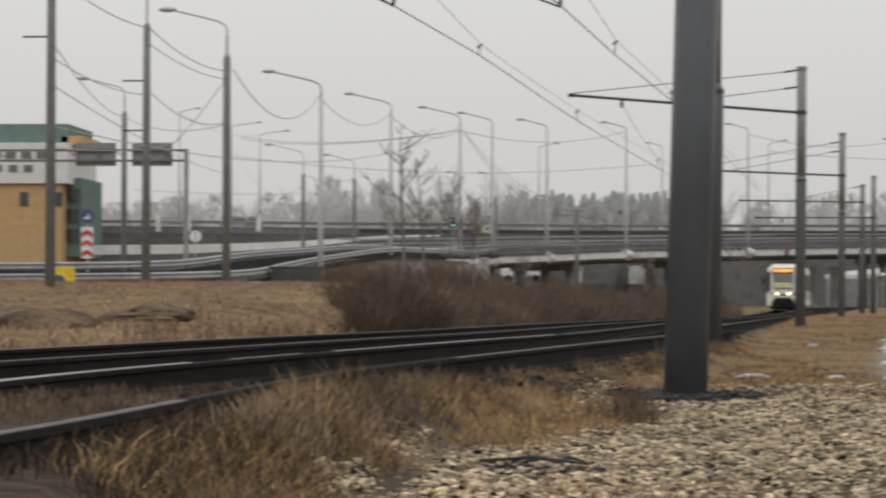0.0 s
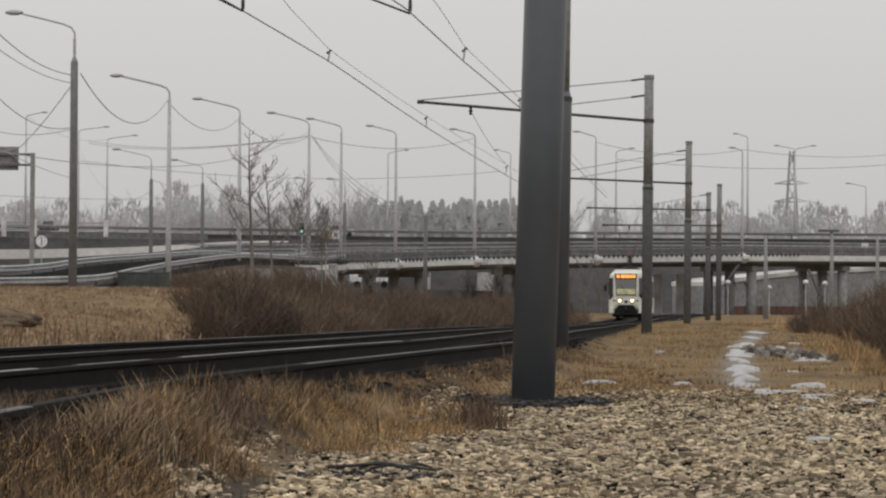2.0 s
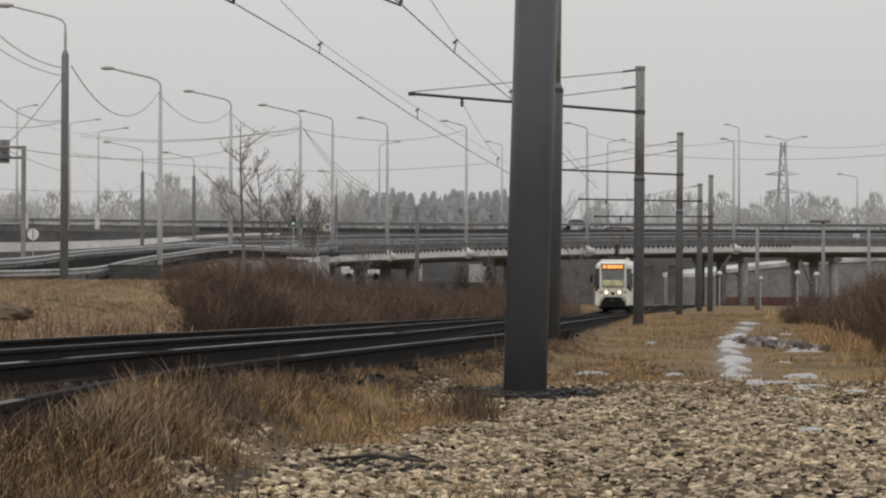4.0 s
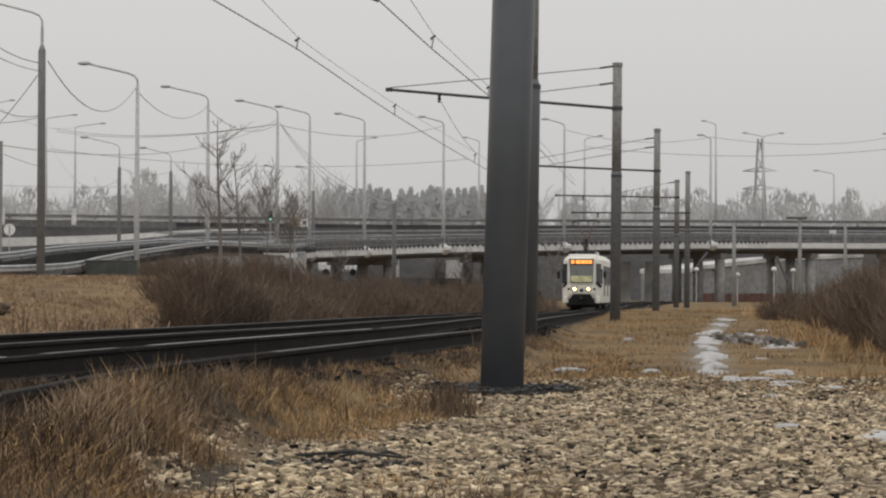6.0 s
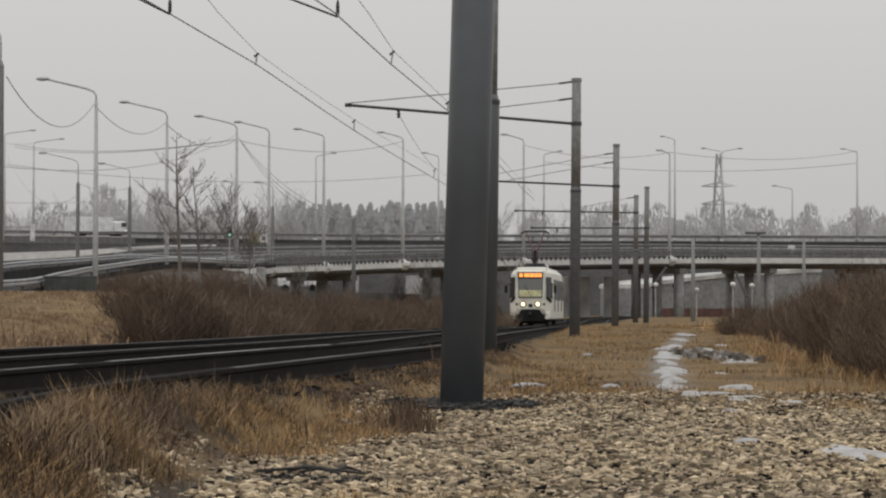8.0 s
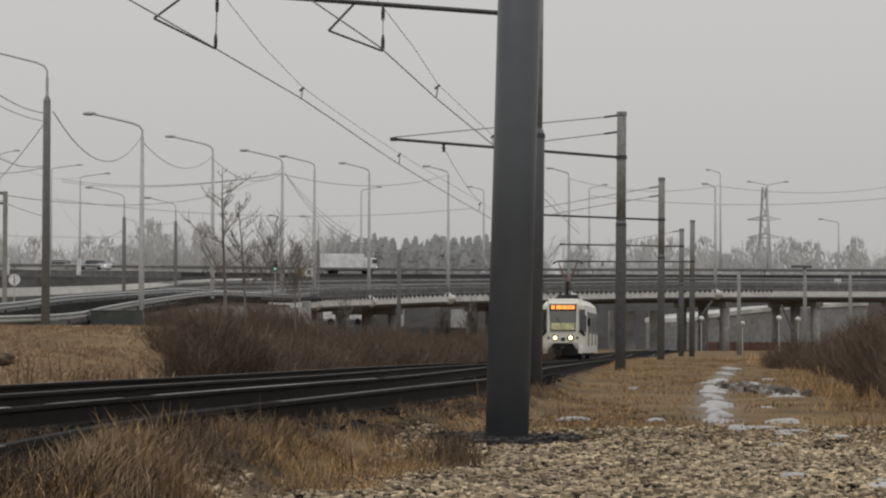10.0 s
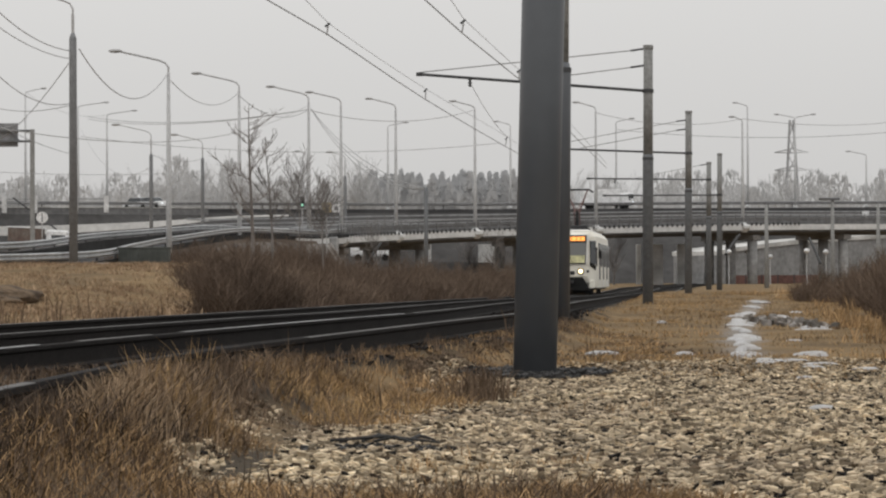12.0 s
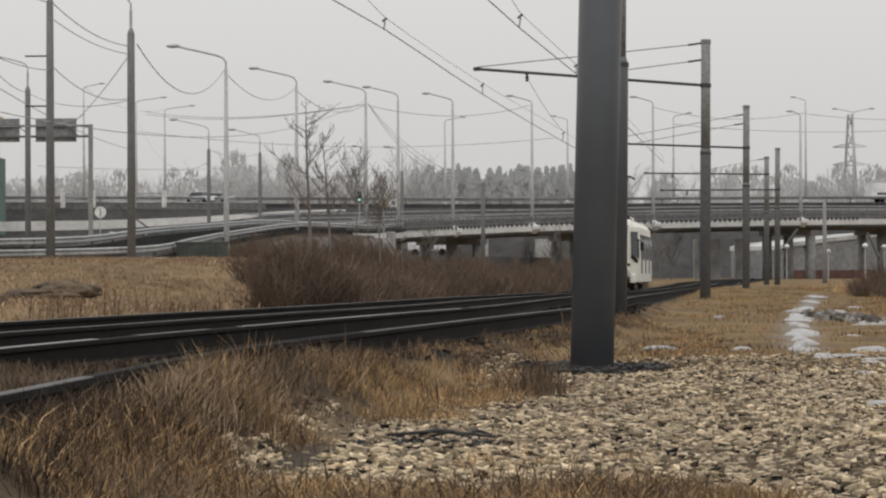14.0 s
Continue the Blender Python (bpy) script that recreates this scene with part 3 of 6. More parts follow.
bridge = base("overpass", (0, 0, 0), "concrete overpass with pale edge beam on round piers", "bridge", kind="structure")
part("deck", strip([(0.3, -0.31), (0.3, -0.72), (-1.0, -1.05), (-WIDE + 1, -1.05), (-WIDE, -0.72), (-WIDE, -0.31)], on_bridge), "girder", bridge, "concrete girders, under-deck shade in their colour")
# Chalk tone carries snow and the skylight caught by the beam's face.
part("edge_beam", strip([(0.62, 0.1), (0.62, -0.52), (0.33, -0.52), (0.33, 0.1)], on_bridge), "chalk", bridge, "pale edge beam, caught skylight and snow in its colour")
part("far_edge_beam", strip([(-WIDE + 0.2, 0.2), (-WIDE + 0.2, -0.4), (-WIDE - 0.2, -0.4), (-WIDE - 0.2, 0.2)], on_bridge), "concrete", bridge)
part("handrail", strip([(0.5, 1.25), (0.58, 1.25), (0.58, 1.17), (0.5, 1.17)], on_bridge), "guard", bridge)
part("middle_rail", strip([(0.52, 0.72), (0.57, 0.72), (0.57, 0.66), (0.52, 0.66)], on_bridge), "guard_dark", bridge)
part("crash_rail", strip([(0.1, 0.92), (0.16, 0.84), (0.1, 0.74), (0.16, 0.64), (0.1, 0.5), (0.14, 0.3), (0.1, 0.06), (0.04, 0.06), (0.04, 0.92)], on_bridge), "guard_dark", bridge, "dark corrugated crash barrier")
for z in (0.95, 1.3, 1.72):
    part("far_rail", strip([(-WIDE + 0.4, z + 0.07), (-WIDE + 0.5, z + 0.07), (-WIDE + 0.5, z - 0.07), (-WIDE + 0.4, z - 0.07)], on_bridge), "guard_mid", bridge)
post_mesh = bpy.data.meshes.new("railing_post")
bm = boxes(((0, 0, 0.62), (0.09, 0.09, 1.2)), ((0, 0, 0.1), (0.16, 0.16, 0.06)))
bm.to_mesh(post_mesh)
bm.free()
post_mesh.materials.append(M["guard_dark"])
fine = curve_through(RAMP, 1.5)
for i, q in enumerate(fine[:-1]):
    if q.x > -9 and q.x < 60:
        d = (fine[i + 1] - q).normalized()
        s = new("railing_post", post_mesh)
        s.parent = bridge
        s.matrix_basis = pose(q.x + d.y * 0.54, q.y - d.x * 0.54, q.z, 0, 0, math.degrees(math.atan2(d.y, d.x)))
# short dark stubs along the edge beam
stub_mesh = bpy.data.meshes.new("railing_stub")
bm = boxes(((0, 0, 0.12), (0.15, 0.14, 0.3)))
bm.to_mesh(stub_mesh)
bm.free()
stub_mesh.materials.append(M["guard_post"])
fine = curve_through(RAMP, 0.72)
for i, q in enumerate(fine[:-1]):
    if -9 < q.x < 40 and q.y > 200:
        d = (fine[i + 1] - q).normalized()
        stub = new("railing_stub", stub_mesh)
        stub.parent = bridge
        stub.matrix_basis = pose(q.x + d.y * 0.66, q.y - d.x * 0.66, q.z, 0, 0, math.degrees(math.atan2(d.y, d.x)))
# pale corbels that carry the lamp posts
for x, y, z in ((-8.26, 224.0, 4.52), (-3.56, 236.0, 5.03), (4.06, 247.0, 5.51), (16.53, 256.0, 5.91), (33.22, 270.0, 6.43)):
    bm = lathe(bmesh.new(), [(0.35, -0.75), (0.85, -0.3), (0.85, -0.03), (0.3, 0.3)], (x, y - 0.2, z), 8)
    part("lamp_corbel", bm, "chalk", bridge, "pale flared corbel under a lamp post")
# piers with cross beams
k = 0
for i in range(4, len(on_bridge) - 1, 5):
    q = on_bridge[i]
    d = (on_bridge[i + 1] - q).normalized()
    if abs(q.x - 25.0) < 4:
        continue
    for a in (-1.3, -WIDE / 2, -WIDE + 1.3):
        c = (q.x + d.y * a, q.y - d.x * a, 0)
        part("pier", lathe(bmesh.new(), [(0.55, -0.5), (0.55, q.z - 1.6)], c, 14), "pier", bridge, smooth=True)
    rot = pose(q.x, q.y, q.z - 1.32, 0, 0, math.degrees(math.atan2(d.y, d.x)))
    bm = bmesh.new()
    box(bm, (0, WIDE / 2, 0), (1.2, WIDE - 1.2, 0.56), 0.05, rot)
    part("cross_beam", bm, "pier", bridge)


# ---- guardrails along the ramp ----
def guardrail(path, across, label, mat="guard"):
    ob = base("guardrail", (0, 0, 0), label, "guardrail", "guardrails", "structure")
    wave = [(0.0, 0.80), (0.07, 0.74), (0.06, 0.70), (0.0, 0.66), (0.0, 0.62), (0.06, 0.58), (0.07, 0.53), (0.0, 0.46), (-0.02, 0.46), (-0.02, 0.80)]
    part("beam", strip([(across + a, u) for a, u in wave], path), mat, ob, "corrugated steel beam")
    for i in range(0, len(path) - 1, 2):
        q = path[i]
        d = (path[i + 1] - q).normalized()
        x, y = q.x + d.y * (across - 0.09), q.y - d.x * (across - 0.09)
        part("post", boxes(((x, y, q.z + 0.3), (0.1, 0.1, 0.85))), "guard_post", ob)
    return ob


low = [p for p in ramp_path if p.x < -8]
guardrail(low, 0.45, "grey corrugated guardrail along the ramp")
# Added dark strip; fills the gap below the beam, no kerb known.
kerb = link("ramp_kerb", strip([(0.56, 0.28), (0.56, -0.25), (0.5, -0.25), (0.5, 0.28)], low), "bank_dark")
tagged(kerb, "dark strip added under the ramp's guardrail", "kerb", kind="structure")
slope = link("slope_paving", strip([(0.85, -0.3), (0.98, -0.5), (2.95, -3.8), (2.8, -3.8)], [p for p in ramp_path if 170 < p.y < 212]), "paving")
tagged(slope, "broken pale paving on the embankment's flank", "paving", kind="structure")
middle = [p + Vector((0, 0, float(np.interp(p.y, (120, 140, 175), (0.5, 0.45, 0.2))))) for p in low]
guardrail(middle, -2.6, "grey corrugated guardrail in the middle of the ramp")
# Second added strip, darkening the band between the two rails.
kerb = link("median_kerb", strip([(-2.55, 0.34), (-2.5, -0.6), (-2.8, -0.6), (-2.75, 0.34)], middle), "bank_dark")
tagged(kerb, "dark strip added under the ramp's middle guardrail", "kerb", kind="structure")

# ---- the upper highway, far behind ----
HIGH = [(-113.66, 300.00, 9.34), (-73.17, 300.00, 9.48), (-53.80, 305.00, 9.69), (-28.90, 318.00, 9.85), (1.19, 330.00, 9.97), (31.35, 335.00, 10.11), (71.10, 345.00, 10.38), (147.09, 360.00, 10.80)]
high_path = curve_through(HIGH, 6.0)
hb = link("highway_embankment", strip([(0.4, -0.35), (16, -12), (-30, -12), (-16, -0.35)], high_path), "bank_grey")
tagged(hb, "grey dead-turf embankment under the highway", "embankment", kind="structure")
hr = link("highway", strip([(0.6, 0), (0.6, -0.5), (-16, -0.5), (-16, 0)], high_path), "asphalt")
tagged(hr, "grey asphalt highway on a high embankment", "road", kind="structure")
wall = link("parapet", strip([(0.95, 0.05), (0.95, -1.9), (0.65, -1.9), (0.65, 0.05)], [p for p in high_path if p.x < -26]), "guard_dark")
tagged(wall, "dark grey parapet along the edge of the highway", "wall", kind="structure")
wall = link("kerb", strip([(1.05, 0.16), (1.05, 0.04), (0.6, 0.04), (0.6, 0.16)], [p for p in high_path if p.x < -26]), "concrete")
tagged(wall, "pale concrete coping on the parapet", "wall", kind="structure")
WALL = curve_through([(-85.0, 282.00, 6.1), (-56.0, 287.00, 6.5), (-44.0, 289.00, 6.72), (-32.3, 290.00, 7.3), (-23.3, 292.00, 8.15), (-17.0, 294.00, 8.35)], 3)
bm = bmesh.new()
rows = []
for q in WALL:
    tall = float(np.interp(q.x, (-85, -50, -44, -32.3, -23.3, -17), (0.55, 0.55, 0.5, 0.36, 0.13, 0.08)))
    rows.append([bm.verts.new((q.x, q.y + dy, q.z + dz * tall)) for dy, dz in ((-0.2, 1), (-0.25, -1), (0.25, -1), (0.2, 1))])
for q, r in zip(rows, rows[1:]):
    for j in range(4):
        bm.faces.new((q[j], q[(j + 1) % 4], r[(j + 1) % 4], r[j]))
wall = link("retaining_wall", bm, "chalk")
tagged(wall, "pale tapering concrete retaining wall below the highway", "wall", kind="structure")
SIDE = curve_through([(-75.66, 262.00, 4.08), (-46.90, 266.00, 3.89), (-40.02, 268.00, 3.67), (-36.07, 270.00, 3.15), (-29.93, 275.00, 2.38)], 4)
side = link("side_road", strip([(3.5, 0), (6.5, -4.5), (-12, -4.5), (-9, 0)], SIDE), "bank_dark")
tagged(side, "grey asphalt side road dipping behind the ramp", "road", kind="structure")
guardrail(high_path, 0.3, "dark guardrail along the highway", "guard_dark")
guardrail([p + Vector((0, 0, 0.3)) for p in high_path], -8.0, "dark guardrail between the carriageways", "guard_dark")


# white barrier sections on the highway
for x0 in (-43.4, -52.0):
    ob = base("barrier_section", (x0, 303.0, 9.55), "short white slatted barrier at the edge of the highway", "barrier", "white barriers")
    for dx in (0.2, 3.9):
        part("post", boxes(((dx, 0, 0.5), (0.55, 0.3, 2.0)), bevel=0.03), "sign_white", ob)
    for z in (0.35, 0.75, 1.15):
        part("slat", boxes(((2.05, 0, z), (3.15, 0.12, 0.13))), "guard", ob)

# ---- street lamps ----
def street_lamp(foot, top_z, reach, turn, r=0.11, dark=0.0, mat="galvanized", rise=0.9, double=False, deep=0.5):
    h = top_z - foot[2]
    ob = base("street_lamp", foot, "tall galvanized street lamp with a long curved arm" if not dark else "street lamp on a thick dark post with a curved arm", "street lamp", "street lamps", turn=turn)
    stem = h - rise
    if dark:
        part("post", lathe(bmesh.new(), [(r * 1.45, -deep), (r * 1.25, dark), (r * 0.6, dark + 0.25)], sides=14), "post_grey", ob, "thick dark post", True)
        part("upper_tube", bar([(0, 0, dark), (0, 0, stem)], r * 0.5, 8), mat, ob)
        w = r * 0.5
    else:
        part("post", lathe(bmesh.new(), [(r * 1.35, -deep), (r * 1.25, h * 0.3), (r * 0.72, stem)], sides=12), mat, ob, smooth=True)
        part("foot_flange", lathe(bmesh.new(), [(r * 2.4, -0.02), (r * 2.4, 0.08), (r * 1.6, 0.35)], sides=10), mat, ob)
        w = r * 0.72
    for s in ((-1, 1) if double else (-1,)):
        pts = [(0, 0, stem - 0.05), (0, 0, stem + rise * 0.25), (s * reach * 0.06, 0, stem + rise * 0.45), (s * reach * 0.2, 0, stem + rise * 0.58), (s * reach, 0, stem + rise)]
        part("arm", bar(curve_through(pts, 0.3), w * 0.62, 8), mat, ob)
        bm = bmesh.new()
        ball(bm, (s * (reach + 0.3), 0, stem + rise + 0.04), 0.42, 2, (1.0, 0.42, 0.3))
        part("lamp_head", bm, "galvanized", ob, "grey lamp head, unlit", True)
    return ob


LAMPS = [  # foot, arm end, darkness of the lower post
    ((-15.78, 110.00, 1.46), (-18.44, 110.00, 13.61), (-15.81, 110.00, 11.45)),
    ((-15.61, 148.00, 1.68), (-18.74, 148.00, 14.34), None),
    ((-14.70, 190.00, 3.53), (-17.93, 190.00, 16.46), None),
    ((-10.19, 205.00, 4.02), (-13.30, 205.00, 16.58), None),
    ((-8.26, 224.00, 4.52), (-11.05, 224.00, 17.53), None),
    ((-3.56, 236.00, 5.03), (-6.06, 236.00, 17.79), None),
    ((4.06, 247.00, 5.51), (1.89, 247.00, 18.30), None),
    ((16.53, 256.00, 5.91), (14.53, 256.00, 18.76), None),
    ((33.22, 270.00, 6.43), (32.10, 270.00, 18.10), None),
]
LAMPS += [((-25.87, 230.00, 5.24), (-29.10, 230.00, 15.08), (-25.88, 230.00, 12.23)), ((-22.08, 240.00, 5.64), (-24.80, 240.00, 14.72), (-22.09, 240.00, 12.34)), ((-27.73, 150.00, 2.97), (-30.27, 150.00, 14.12), (-27.76, 150.00, 11.95)), ((-9.18, 260.00, 6.39), (-10.77, 260.00, 14.00), (-9.19, 260.00, 11.37))]
for k, (foot, tip, dark) in enumerate(LAMPS):
    f = Vector(foot)
    reach = foot[0] - tip[0] - 0.3
    street_lamp(foot, tip[2], reach, 0, 0.13, dark[2] - foot[2] if dark else 0.0, rise=min(1.6, 0.3 * reach + 0.4), deep=0.5 if k < 9 and k not in (1, 2) else foot[2])
# dark posts at the foot of the ramp
for foot, top, lamp in (((-17.59, 100.00, 1.34), (-17.62, 100.00, 11.82), None), ((-18.47, 86.00, 1.27), (-18.46, 86.00, 14.13), None)):
    ob = base("tall_post", foot, "tall dark steel post carrying cables beside the ramp", "post", "tall dark posts")
    h = top[2] - foot[2]
    part("shaft", lathe(bmesh.new(), [(0.19, -0.5), (0.14, h), (0.05, h + 0.15)], sides=14), "post_grey", ob, smooth=True)
    part("tip", bar([(0, 0, h), (0, 0, h + 4)], 0.05, 8), "galvanized", ob)
    for z in (h - 2.2, h - 4.2):
        part("bracket", boxes(((-0.5, 0, z), (1.0, 0.06, 0.06))), "iron", ob)
FAR_LAMPS = [  # foot, arm end, double
    ((-50.68, 312.00, 9.61), (-48.41, 312.00, 24.72), False), ((-44.15, 312.00, 9.47), (-40.68, 312.00, 22.96), False), ((-41.61, 320.00, 9.98), (-38.11, 320.00, 22.45), False),
 ((-6.09, 334.00, 10.00), (-3.68, 334.00, 21.66), False),
    ((10.28, 336.00, 10.28), (8.40, 336.00, 21.86), False), ((24.56, 338.00, 10.34), (26.71, 338.00, 22.29), False), ((42.78, 342.00, 10.45), (41.12, 342.00, 24.63), False),
    ((49.53, 344.00, 10.35), (52.05, 344.00, 23.14), True), ((59.63, 346.00, 10.56), (57.16, 346.00, 18.12), False), ((69.06, 348.00, 10.78), (67.07, 348.00, 23.40), False), ((-16.63, 330.00, 10.12), (-17.90, 330.00, 17.69), False),
]
for foot, tip, double in FAR_LAMPS:
    reach = abs(foot[0] - tip[0]) - 0.3
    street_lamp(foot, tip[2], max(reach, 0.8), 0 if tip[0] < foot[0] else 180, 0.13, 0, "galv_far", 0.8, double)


# ---- cables between the posts ----
def cable(a, b, drop, r=0.03, mat="wire"):
    ob = base("overhead_cable", (0, 0, 0), "slack dark overhead cable between posts", "cable", "overhead cables")
    part("strand", bar(sag(a, b, drop), r, 5), mat, ob)


cable((-15.51, 110.00, 11.00), (-15.73, 148.00, 12.91), 1.75, 0.025)
cable((-15.60, 148.00, 12.74), (-14.80, 190.00, 14.96), 1.2, 0.022)
cable((-14.63, 190.00, 14.74), (-10.34, 205.00, 14.64), 1.0, 0.025)
cable((-17.62, 100.00, 11.89), (-15.96, 110.00, 10.93), 0.35, 0.022)
cable((-17.62, 100.00, 11.21), (-15.96, 110.00, 10.58), 0.25, 0.018)
cable((-18.51, 86.00, 12.19), (-17.62, 100.00, 11.77), 0.3, 0.022)
cable((-18.50, 86.00, 9.27), (-17.61, 100.00, 9.06), 0.3, 0.018)
cable((-17.57, 100.00, 9.29), (-15.95, 110.00, 8.60), 0.5, 0.018)
cable((-27.88, 160.00, 9.67), (-16.25, 112.00, 10.56), 0.4, 0.02)
for z in (14.0, 13.7):
    cable((-42.9, 312, z + 7.2), (-10.20, 205.00, 14.73), 0.9, 0.03)
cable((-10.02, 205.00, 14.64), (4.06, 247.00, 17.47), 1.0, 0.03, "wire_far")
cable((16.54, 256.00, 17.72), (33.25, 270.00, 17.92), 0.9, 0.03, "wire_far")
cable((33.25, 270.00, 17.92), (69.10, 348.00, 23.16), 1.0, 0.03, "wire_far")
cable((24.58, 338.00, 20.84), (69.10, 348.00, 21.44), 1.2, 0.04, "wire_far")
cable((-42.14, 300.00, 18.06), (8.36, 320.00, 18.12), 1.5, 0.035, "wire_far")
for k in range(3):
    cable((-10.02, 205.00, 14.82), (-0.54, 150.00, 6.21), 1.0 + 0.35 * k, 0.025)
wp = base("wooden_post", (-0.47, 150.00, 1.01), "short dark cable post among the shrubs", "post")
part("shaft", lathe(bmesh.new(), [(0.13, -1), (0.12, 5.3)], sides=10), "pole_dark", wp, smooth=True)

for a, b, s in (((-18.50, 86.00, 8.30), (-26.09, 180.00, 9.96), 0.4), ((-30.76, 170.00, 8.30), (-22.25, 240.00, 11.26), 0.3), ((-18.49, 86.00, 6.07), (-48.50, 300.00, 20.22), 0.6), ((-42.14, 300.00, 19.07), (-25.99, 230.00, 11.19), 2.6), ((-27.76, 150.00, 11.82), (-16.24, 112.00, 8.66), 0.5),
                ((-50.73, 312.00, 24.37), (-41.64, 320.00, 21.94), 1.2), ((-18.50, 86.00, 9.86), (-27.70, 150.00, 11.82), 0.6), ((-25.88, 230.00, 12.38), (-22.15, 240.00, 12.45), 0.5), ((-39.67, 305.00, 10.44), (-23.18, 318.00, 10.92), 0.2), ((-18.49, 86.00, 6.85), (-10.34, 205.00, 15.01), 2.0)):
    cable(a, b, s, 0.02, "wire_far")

# ---- lattice pylon in the distance ----
def pylon(foot, h):
    ob = base("lattice_pylon", foot, "steel lattice power pylon, haze put into its pale colour", "pylon")
    for sx in (-1, 1):
        for sy in (-1, 1):
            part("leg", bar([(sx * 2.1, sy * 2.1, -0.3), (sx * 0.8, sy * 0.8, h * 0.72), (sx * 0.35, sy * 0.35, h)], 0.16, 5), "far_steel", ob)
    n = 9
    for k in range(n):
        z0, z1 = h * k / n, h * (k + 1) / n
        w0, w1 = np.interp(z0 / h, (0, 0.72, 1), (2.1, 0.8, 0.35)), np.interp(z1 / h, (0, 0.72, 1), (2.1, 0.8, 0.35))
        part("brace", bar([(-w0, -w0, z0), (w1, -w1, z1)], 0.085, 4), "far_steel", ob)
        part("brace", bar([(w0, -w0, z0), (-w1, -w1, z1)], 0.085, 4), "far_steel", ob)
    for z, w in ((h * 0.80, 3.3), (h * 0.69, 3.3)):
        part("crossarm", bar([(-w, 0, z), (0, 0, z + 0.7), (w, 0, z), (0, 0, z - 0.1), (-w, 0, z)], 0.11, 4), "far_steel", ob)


pylon((68.5, 480, 0.0), 30.9)


# ---- signs and the building at the foot of the ramp ----
def plate(w, h, t, at, bevel=0.01):
    return boxes((at, (w, t, h)), bevel=bevel)


def disc(r, t, at, sides=24):
    bm = lathe(bmesh.new(), [(r, -t / 2), (r, t / 2)], sides=sides)
    bmesh.ops.transform(bm, matrix=pose(*at, 90), verts=bm.verts)
    return bm


gan = base("sign_gantry", (-39.93, 250.00, 6.74), "grey steel road gantry with two signs seen from behind", "gantry")
part("column", boxes(((0, 0, 1.4), (0.42, 0.42, 15.6)), bevel=0.04), "pole_light", gan)
for z in (8.0, 9.05):
    part("beam", boxes(((-11, 0, z), (22.4, 0.25, 0.22)), bevel=0.03), "pole_dark", gan)
for k in range(9):
    part("brace", bar([(-1.2 - 2.4 * k, 0, 8.05), (-2.4 - 2.4 * k, 0, 9.0)], 0.05, 6), "pole_dark", gan)
for x in (-3.5, -9.2):
    s = part("sign_board", boxes(((x, 0.25, 8.65), (4.1, 0.08, 2.35)), bevel=0.02), "sign_grey", gan, "grey ribbed back of a road sign")
    for q in (-1.5, -0.5, 0.5, 1.5):
        part("rib", boxes(((x + q, 0.17, 8.65), (0.1, 0.08, 2.3))), "pole_light", s)

sg = base("chevron_sign", (-25.96, 130.00, 2.45), "red and white chevron board below a round blue sign", "road sign")
part("post", bar([(0, 0.06, -2.2), (0, 0.06, 3.0)], 0.035, 8), "galvanized", sg)
part("board", plate(0.62, 1.65, 0.04, (0, 0, 1.33)), "sign_white", sg, "white board")
for z in (0.78, 1.3, 1.82):
    bm = bmesh.new()
    for s in (-1, 1):
        r = Matrix.Translation((s * 0.13, -0.03, z)) @ pose(0, 0, 0, 0, s * 40, 0)
        box(bm, (0, 0, 0), (0.36, 0.02, 0.2), 0, r)
    part("chevron", bm, "sign_red", sg, "red chevron")
part("round_sign", disc(0.37, 0.04, (0, 0, 2.72)), "sign_blue", sg, "dark blue round sign")
part("arrow", boxes(((0, -0.035, 2.62), (0.34, 0.02, 0.12)), ((0.05, -0.035, 2.74), (0.12, 0.02, 0.22))), "sign_white", sg)
sg = base("yellow_sign", (-20.91, 100.00, 1.23), "yellow board with a dark round sign at the ramp's foot", "road sign")
part("board", plate(0.9, 0.95, 0.05, (0, 0, 0.42)), "sign_yellow", sg, "bright yellow board")
part("round_sign", disc(0.3, 0.03, (-0.22, -0.045, 0.28)), "sign_blue", sg)
part("arrow", boxes(((-0.22, -0.065, 0.22), (0.28, 0.02, 0.1))), "sign_white", sg)
part("leg", bar([(0.3, 0.05, -0.5), (0.3, 0.05, 0.6)], 0.03, 6), "galvanized", sg)
sg = base("round_sign", (-31.18, 200.00, 4.67), "round white road sign on a thin post", "road sign")
part("post", bar([(0, 0.05, -3.8), (0, 0.05, 1.5)], 0.04, 8), "galvanized", sg)
part("disc", disc(0.46, 0.04, (0, 0, 1.22)), "sign_white", sg, "white disc")
part("stripe", boxes(((0, -0.035, 1.22), (0.1, 0.02, 0.7))), "sign_grey", sg)
sg = base("direction_sign", (-8.55, 200.00, 5.12), "small yellow and white road sign on the ramp", "road sign")
part("post", bar([(0, 0.05, -4.8), (0, 0.05, 2.0)], 0.04, 8), "galvanized", sg)
part("board", plate(0.75, 0.75, 0.04, (0, 0, 1.45)), "sign_hazed", sg, "yellow board dulled for haze")
part("mark", boxes(((0.02, -0.03, 1.45), (0.2, 0.02, 0.4))), "letters", sg)
part("small_board", plate(0.6, 0.7, 0.04, (0.75, 0, 1.4)), "sign_white", sg)
part("mark", boxes(((0.78, -0.03, 1.4), (0.3, 0.02, 0.3))), "letters", sg)
tl = base("traffic_light", (-11.27, 215.00, 5.92), "traffic light with a dim green lamp on a thin post", "traffic light")
part("post", bar([(0, 0.05, -2.2), (0, 0.05, 2.0)], 0.05, 8), "galvanized", tl)
